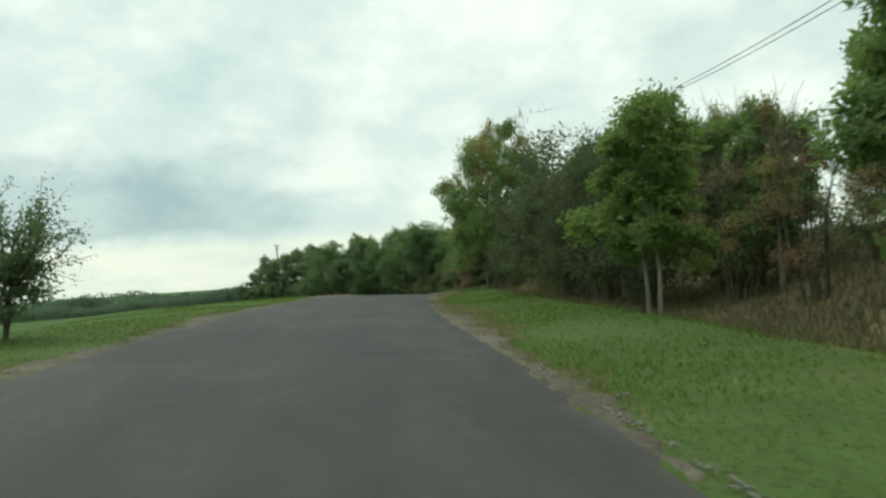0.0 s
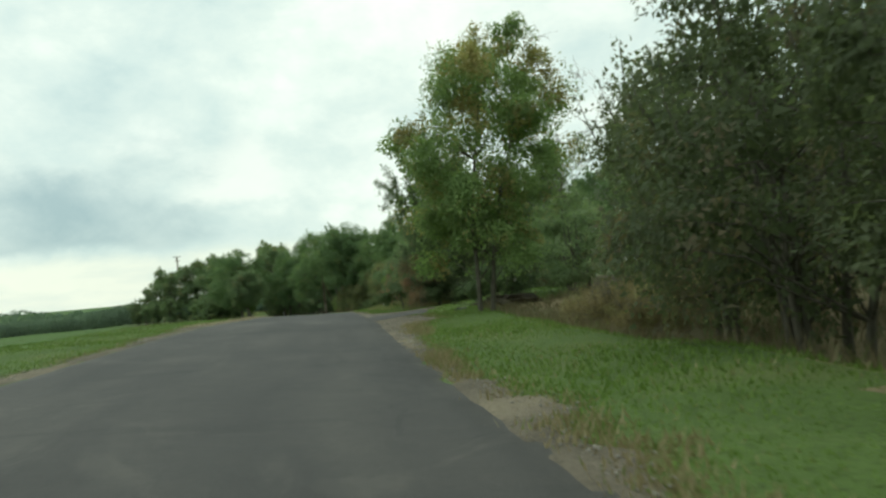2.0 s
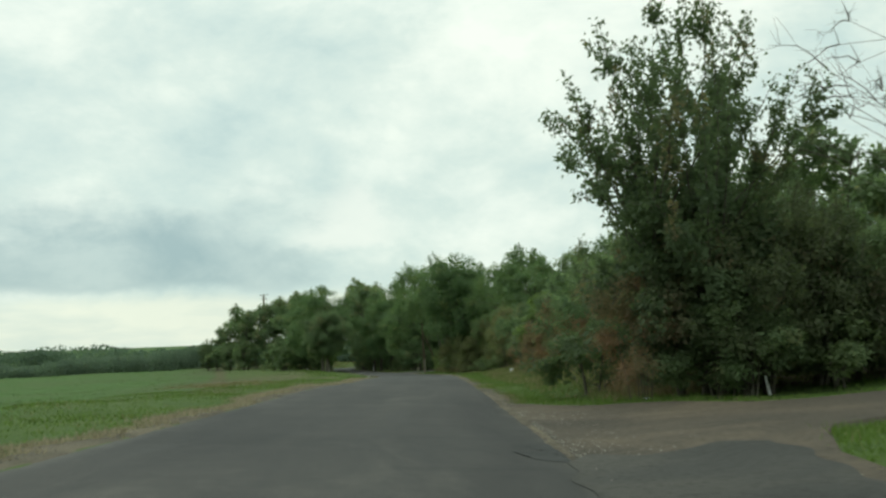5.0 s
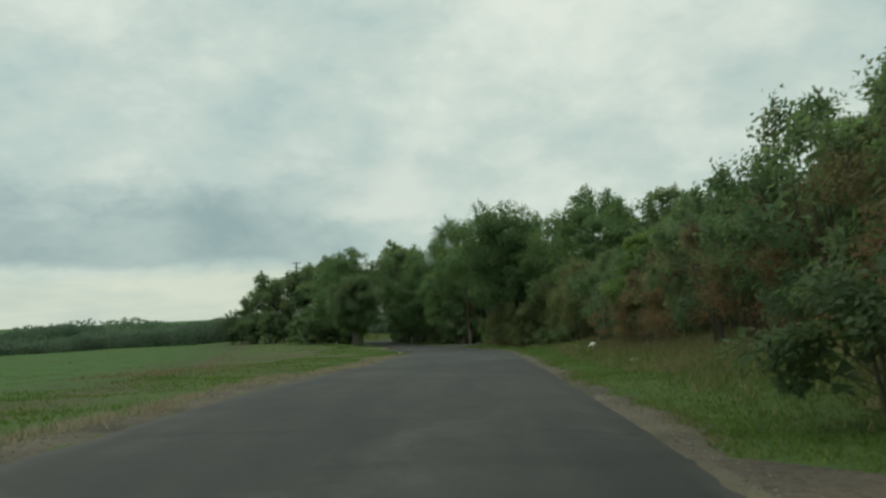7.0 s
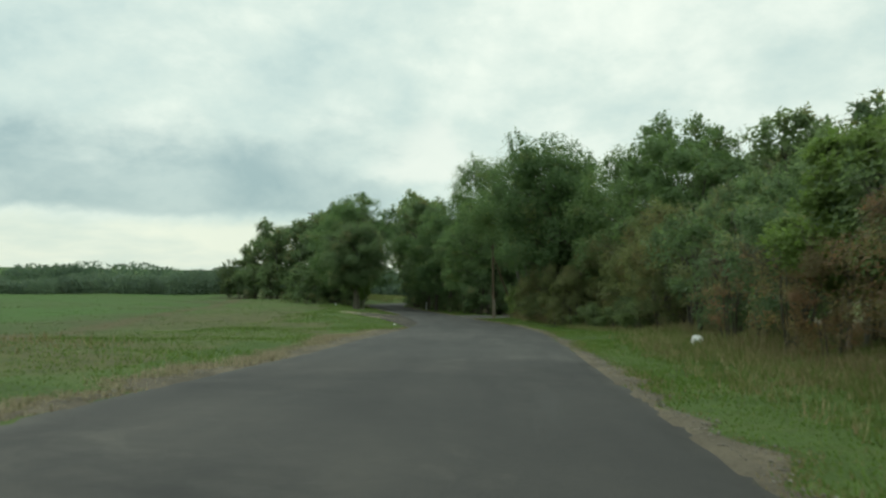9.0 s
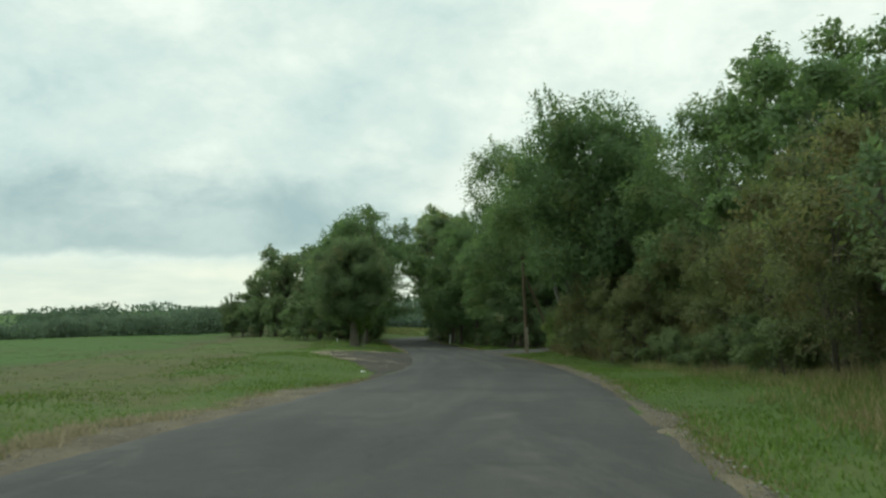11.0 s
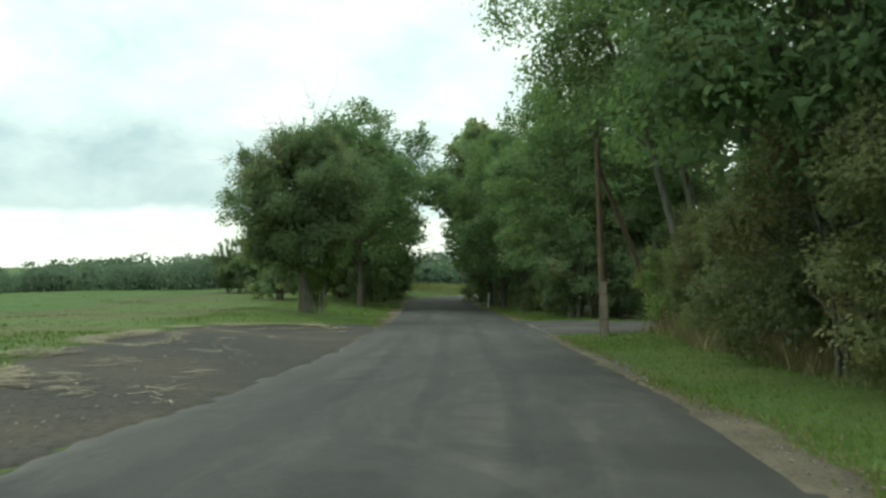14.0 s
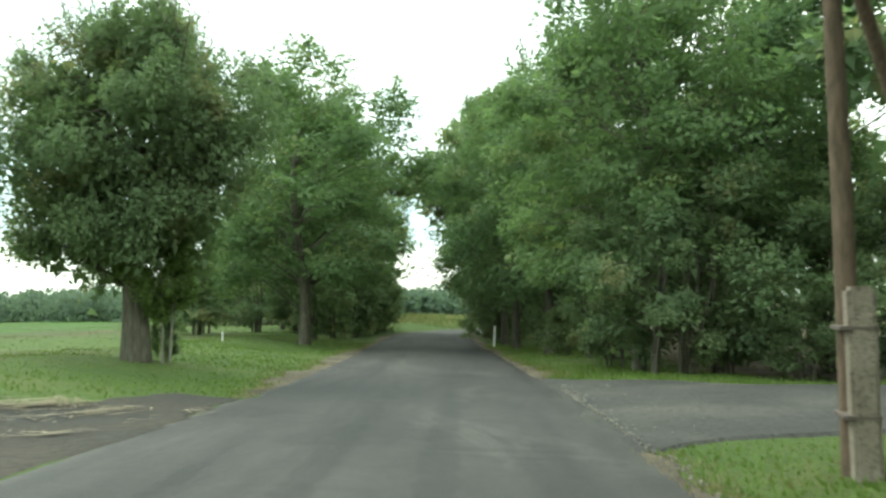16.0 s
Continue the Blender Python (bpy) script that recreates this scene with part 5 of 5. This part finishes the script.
for x, y, k in ((2.9, 102.5, 0.16), (3.3, 103.6, 0.12), (3.9, 101.2, 0.14), (4.4, 104.0, 0.1)):
    lump("paper_scrap", x, y, (k, k * 0.7, k * 0.5), BAG, "small pale scrap among dead weeds", "litter", int(y))

# ---- grass ----
def grass_material(name, low, high, dry, share):
    mat, n = material(name)
    isle = n.add("NewGeometry").outputs["Random Per Island"]
    spot = n.add("TexCoord").outputs["Object"]
    patch = n.noise(spot, 0.35, 4.0, 0.6)
    col = n.ramp(n.math("ADD", n.math("MULTIPLY", isle, 0.6), n.math("MULTIPLY_ADD", patch, 0.8, -0.2)), (0.2, low), (0.8, high))
    col = n.mix(n.step(n.math("ADD", isle, n.math("MULTIPLY_ADD", patch, 0.6, -0.3)), 1.0 - share, 1.08 - share), col, dry)
    face = n.add("BsdfPrincipled", {"Base Color": col, "Roughness": 0.6, "Specular IOR Level": 0.25})
    shine = n.add("BsdfTranslucent", {"Color": col})
    n.add("OutputMaterial", {"Surface": n.add("MixShader", {0: 0.3, 1: face.outputs[0], 2: shine.outputs[0]}).outputs[0]})
    return mat


GRASS = grass_material("verge_grass", (0.081, 0.137, 0.023), (0.146, 0.223, 0.043), (0.214, 0.201, 0.092), 0.10)
CROP = grass_material("young_crop", (0.057, 0.100, 0.019), (0.107, 0.166, 0.035), (0.128, 0.105, 0.055), 0.14)
MIXED = grass_material("mixed_long_grass", (0.105, 0.145, 0.034), (0.195, 0.225, 0.075), (0.300, 0.250, 0.130), 0.30)
BANK = grass_material("bank_grass", (0.105, 0.088, 0.043), (0.185, 0.152, 0.082), (0.100, 0.116, 0.040), 0.25)
STRAW = grass_material("dry_grass", (0.168, 0.140, 0.064), (0.290, 0.240, 0.131), (0.138, 0.163, 0.049), 0.2)
PALE_STRAW = grass_material("bleached_straw", (0.26, 0.215, 0.138), (0.41, 0.35, 0.24), (0.175, 0.150, 0.092), 0.2)


def blades(name, seed, tufts, per, y0, y1, s_of, high, mat, label, wide=0.014, spread=0.10, keep=None):
    """Tufts of bent grass blades; s_of(rng, y) gives the offset from the centre line."""
    rng = np.random.default_rng(seed)
    y = rng.uniform(y0, y1, tufts)
    s = s_of(rng, y)
    if keep is not None:
        ok = keep(s, y)
        y, s = y[ok], s[ok]
    x = line_x(y) + s
    tall = high * (0.6 + 0.8 * rng.uniform(0, 1, len(y))) * (0.8 + 0.35 * np.sin(x * 0.8) * np.cos(y * 0.55))
    x, y, tall = (np.repeat(a, per) for a in (x, y, tall))
    n = len(x)
    x = x + rng.normal(size=n) * spread
    y = y + rng.normal(size=n) * spread
    z = land_z(x, y) - 0.02
    a = rng.uniform(0, 6.28, n)
    b = rng.uniform(0, 6.28, n)
    tall = tall * rng.uniform(0.5, 1.15, n)
    bend = tall * rng.uniform(0.15, 0.7, n)
    w2 = wide * rng.uniform(0.6, 1.3, n)
    v = np.empty((n, 3, 3))
    v[:, 0] = np.stack([x - w2 * np.cos(a), y - w2 * np.sin(a), z], -1)
    v[:, 1] = np.stack([x + w2 * np.cos(a), y + w2 * np.sin(a), z], -1)
    v[:, 2] = np.stack([x + bend * np.cos(b), y + bend * np.sin(b), z + tall], -1)
    f = np.arange(n * 3).reshape(-1, 3)
    ob = new(name, tri_mesh(name, v.reshape(-1, 3), f, mat))
    return tagged(ob, label, "grass", kind="stuff")


def off_pads(s, y):
    """True away from entrances and lay-by."""
    t1 = (y > np.interp(s, *NEAR_1) + 0.1) & (y < np.interp(s, *FAR_1) - 0.1)
    t2 = (y > np.interp(s, *NEAR_2) + 0.1) & (y < np.interp(s, *FAR_2) - 0.1)
    in_3 = (s < 0) & (y > 135) & (y < 168.5) & (-s < np.interp(y, LAYBY_Y, LAYBY_S) - 0.05)
    return ~(((s > 0) & (t1 | t2)) | in_3)


def rim_r(y):
    return HALF + np.maximum(0.08, spill(y, 1) - 0.05)


def rim_l(y):
    return half_l(y) + np.maximum(0.1, spill(y, -1) - 0.05)


GREEN_R = lambda r, y: rim_r(y) + r.uniform(0, 1, len(y)) ** 1.25 * 4.2
GREEN_L = lambda r, y: -(rim_l(y) + r.uniform(0, 1, len(y)) ** 1.3 * 6.0)
blades("verge_grass_right", 41, 62000, 3, -6, 200, GREEN_R, 0.085, GRASS, "short green verge grass beside the road", 0.017, keep=off_pads)
blades("verge_grass_left", 42, 46000, 3, -6, 200, GREEN_L, 0.085, GRASS, "short green grass along the field edge", 0.017, keep=off_pads)
blades("field_crop", 43, 17000, 4, 40, 240, lambda r, y: -(HALF + 4 + r.uniform(0, 1, len(y)) ** 1.6 * 60), 0.085, CROP, "young green crop sprouting in the field", 0.02, 0.12)
blades("dry_grass_bank", 44, 11500, 5, -6, 61, lambda r, y: HALF + 3.7 + r.uniform(0, 1, len(y)) * 9, 0.34, BANK, "tall dry grass on the roadside bank", 0.016, 0.13)


def straw_spots(s, y):
    """Dry patches between the green."""
    return off_pads(s, y) & (np.sin(y * 0.61 + s) + np.sin(y * 0.23 + 2 * s + 1) + 0.4 * np.sin(y * 2.9) > -0.1)


blades("long_grass_edge", 49, 15000, 5, 82, 164, lambda r, y: HALF + 2.6 + r.uniform(0, 1, len(y)) * 3.4, 0.26, MIXED, "longer green grass at the wood's edge", 0.014, 0.13, off_pads)
blades("entrance_grass", 50, 6000, 5, 61, 86, lambda r, y: HALF + 0.6 + r.uniform(0, 1, len(y)) * 10, 0.14, GRASS, "green grass round the entrance", 0.014, 0.12, off_pads)
blades("entrance_grass", 53, 3200, 4, 172.3, 177, lambda r, y: HALF + 1.5 + r.uniform(0, 1, len(y)) * 15, 0.12, GRASS, "green grass strip behind the gravel entrance", 0.015, 0.12, off_pads)
blades("dry_grass_edge", 45, 12000, 5, 82, 164, lambda r, y: HALF + 3.3 + r.uniform(0, 1, len(y)) ** 1.2 * 3.0, 0.33, STRAW, "tall dry grass at the wood's edge", 0.016, 0.13, straw_spots)


def fringe(r, y):
    """Offsets scattered about the outer edge of the gravel."""
    side = np.where(r.uniform(0, 1, len(y)) < 0.6, 1, -1)
    return side * (np.where(side > 0, HALF, half_l(y)) + np.maximum(0.05, np.where(side > 0, spill(y, 1), spill(y, -1)) + r.normal(size=len(y)) * 0.13))


blades("dry_grass_rim", 46, 17000, 4, -8, 200, fringe, 0.075, STRAW, "bleached grass along the gravel edge", 0.014, 0.10, off_pads)
blades("straw_rim_right", 54, 2200, 5, 16, 54, lambda r, y: HALF + np.maximum(0.05, spill(y, 1) + r.normal(size=len(y)) * 0.16), 0.15, STRAW, "pale dead grass drooping over the road edge", 0.016, 0.10, straw_spots)
blades("straw_rim_left", 55, 5600, 4, 62, 128, lambda r, y: -(half_l(y) + np.maximum(0.05, spill(y, -1) + r.normal(size=len(y)) * 0.14)), 0.13, PALE_STRAW, "pale dead grass along the field side of the road", 0.016, 0.10)
blades("tussocks", 56, 2600, 7, 84, 126, lambda r, y: HALF + 1.6 + r.uniform(0, 1, len(y)) * 4.4, 0.24, MIXED, "uneven green tussocks on the wide verge", 0.015, 0.10, off_pads)
blades("mixed_verge", 57, 5200, 5, 90, 122, lambda r, y: HALF + 1.9 + r.uniform(0, 1, len(y)) * 4.3, 0.17, STRAW, "pale dry grass mixed into the wide verge", 0.015, 0.14, straw_spots)
blades("withered_weeds", 52, 900, 5, 98, 108, lambda r, y: HALF + 3.0 + r.uniform(0, 1, len(y)) * 3.4, 0.3, STRAW, "pale withered weeds on the slope", 0.016, 0.16)
blades("mound_grass", 58, 2400, 6, 230, 248, lambda r, y: -27.5 + r.normal(size=len(y)) * 5.0 - line_x(y), 0.3, MIXED, "tall yellowing grass on the mound outside the bend", 0.03, 0.2, lambda s, y: s < -3.0)
blades("dead_weeds", 47, 260, 5, 103, 113, lambda r, y: -(HALF + 4.0 + r.uniform(0, 1, len(y)) * 5), 0.22, STRAW, "patch of dead brown weeds at the field edge", 0.016, 0.16)
blades("weeds_at_pole", 48, 1500, 5, 152, 164, lambda r, y: HALF + 2.6 + r.uniform(0, 1, len(y)) * 2.6, 0.62, STRAW, "tall dry weeds round the telegraph pole", 0.015, 0.14, off_pads)


def straw_rows(r, y):
    """Straw blown into a few ragged strips on the outer half of the lay-by."""
    out = np.interp(y, LAYBY_Y, LAYBY_S)
    strip = r.choice([0.0, 0.25, 1.1, 2.3], len(y), p=[0.45, 0.32, 0.18, 0.05])
    return -(out - strip - 0.25 * np.sin(y * 1.3 + strip) + r.normal(size=len(y)) * 0.13)


def straw_litter(name, seed, n, y0, y1, s_of, label):
    """Loose straws lying flat on the trodden earth."""
    rng = np.random.default_rng(seed)
    y = rng.uniform(y0, y1, n)
    y = y[np.sin(y * 1.9) + np.sin(y * 0.7) + rng.normal(size=n) * 0.4 > -0.2]
    x = line_x(y) + s_of(rng, y)
    m = len(y)
    a = rng.normal(size=m) * 0.7
    long = rng.uniform(0.08, 0.32, m)
    v = np.empty((m, 3, 3))
    z = land_z(x, y) + 0.045 + rng.uniform(0, 0.025, m)
    for k, (u, w) in enumerate(((-1, -0.016), (-1, 0.016), (1, 0.0))):
        v[:, k] = np.stack([x + u * long * np.cos(a) - w * np.sin(a), y + u * long * np.sin(a) + w * np.cos(a), z + 0.012 * (k == 2)], -1)
    ob = new(name, tri_mesh(name, v.reshape(-1, 3), np.arange(m * 3).reshape(-1, 3), PALE_STRAW))
    return tagged(ob, label, "straw", kind="stuff")


straw_litter("straw_scatter", 51, 3600, 146, 166.5, straw_rows, "straw blown into strips on the lay-by")


# ---- loose stones on shoulders, entrances and lay-by ----
def pebbles(name, seed, n, y0, y1, s_of, size, label):
    rng = np.random.default_rng(seed)
    y = rng.uniform(y0, y1, n)
    s = s_of(rng, y)
    x = line_x(y) + s
    z = land_z(x, y) + 0.028
    corner = np.array([(1, 0, 0), (0, 1, 0), (-1, 0, 0), (0, -1, 0), (0, 0, 0.8), (0, 0, -0.6)], float)
    r = size * rng.uniform(0.4, 1.4, (n, 1, 1)) ** 1.5
    v = corner[None] * r * rng.uniform(0.6, 1.3, (n, 6, 3)) + rng.normal(size=(n, 6, 3)) * r * 0.15
    v = v + np.stack([x, y, z], -1)[:, None]
    tri = np.array([(0, 1, 4), (1, 2, 4), (2, 3, 4), (3, 0, 4), (1, 0, 5), (2, 1, 5), (3, 2, 5), (0, 3, 5)])
    f = (np.arange(n)[:, None, None] * 6 + tri[None]).reshape(-1, 3)
    ob = new(name, tri_mesh(name, v.reshape(-1, 3), f, STONE))
    return tagged(ob, label, "gravel", kind="stuff")


STONE = soil_material("grey_gravel_stone", (0.144, 0.132, 0.112), (0.200, 0.184, 0.156), (0.288, 0.264, 0.224), 6.0, 0.9, 0.004)
pebbles("shoulder_gravel", 61, 5200, 0, 172, lambda r, y: HALF + r.uniform(0.0, 1.0, len(y)) * np.maximum(0.1, spill(y, 1) + 0.05), 0.015, "loose grey stones along the asphalt edge")
pebbles("shoulder_gravel", 62, 3600, 0, 134, lambda r, y: -(half_l(y) + r.uniform(0.0, 1.0, len(y)) * np.maximum(0.1, spill(y, -1) + 0.05)), 0.015, "loose pale stones along the field side")
pebbles("entrance_gravel", 63, 1500, 64, 79, lambda r, y: HALF + r.uniform(0.0, 1.0, len(y)) * 2.4, 0.016, "loose stones at the entrance")
pebbles("entrance_gravel", 65, 900, 165.5, 173.5, lambda r, y: HALF + 0.1 + r.uniform(0.0, 1.0, len(y)) * 6.0, 0.016, "loose grey stones on the gravel entrance")
pebbles("lay_by_gravel", 64, 260, 142, 165, lambda r, y: -(HALF - 0.2 + r.uniform(0, 1, len(y)) * np.maximum(0.1, np.interp(y, LAYBY_Y, LAYBY_S) - HALF)), 0.018, "loose stones on the lay-by")
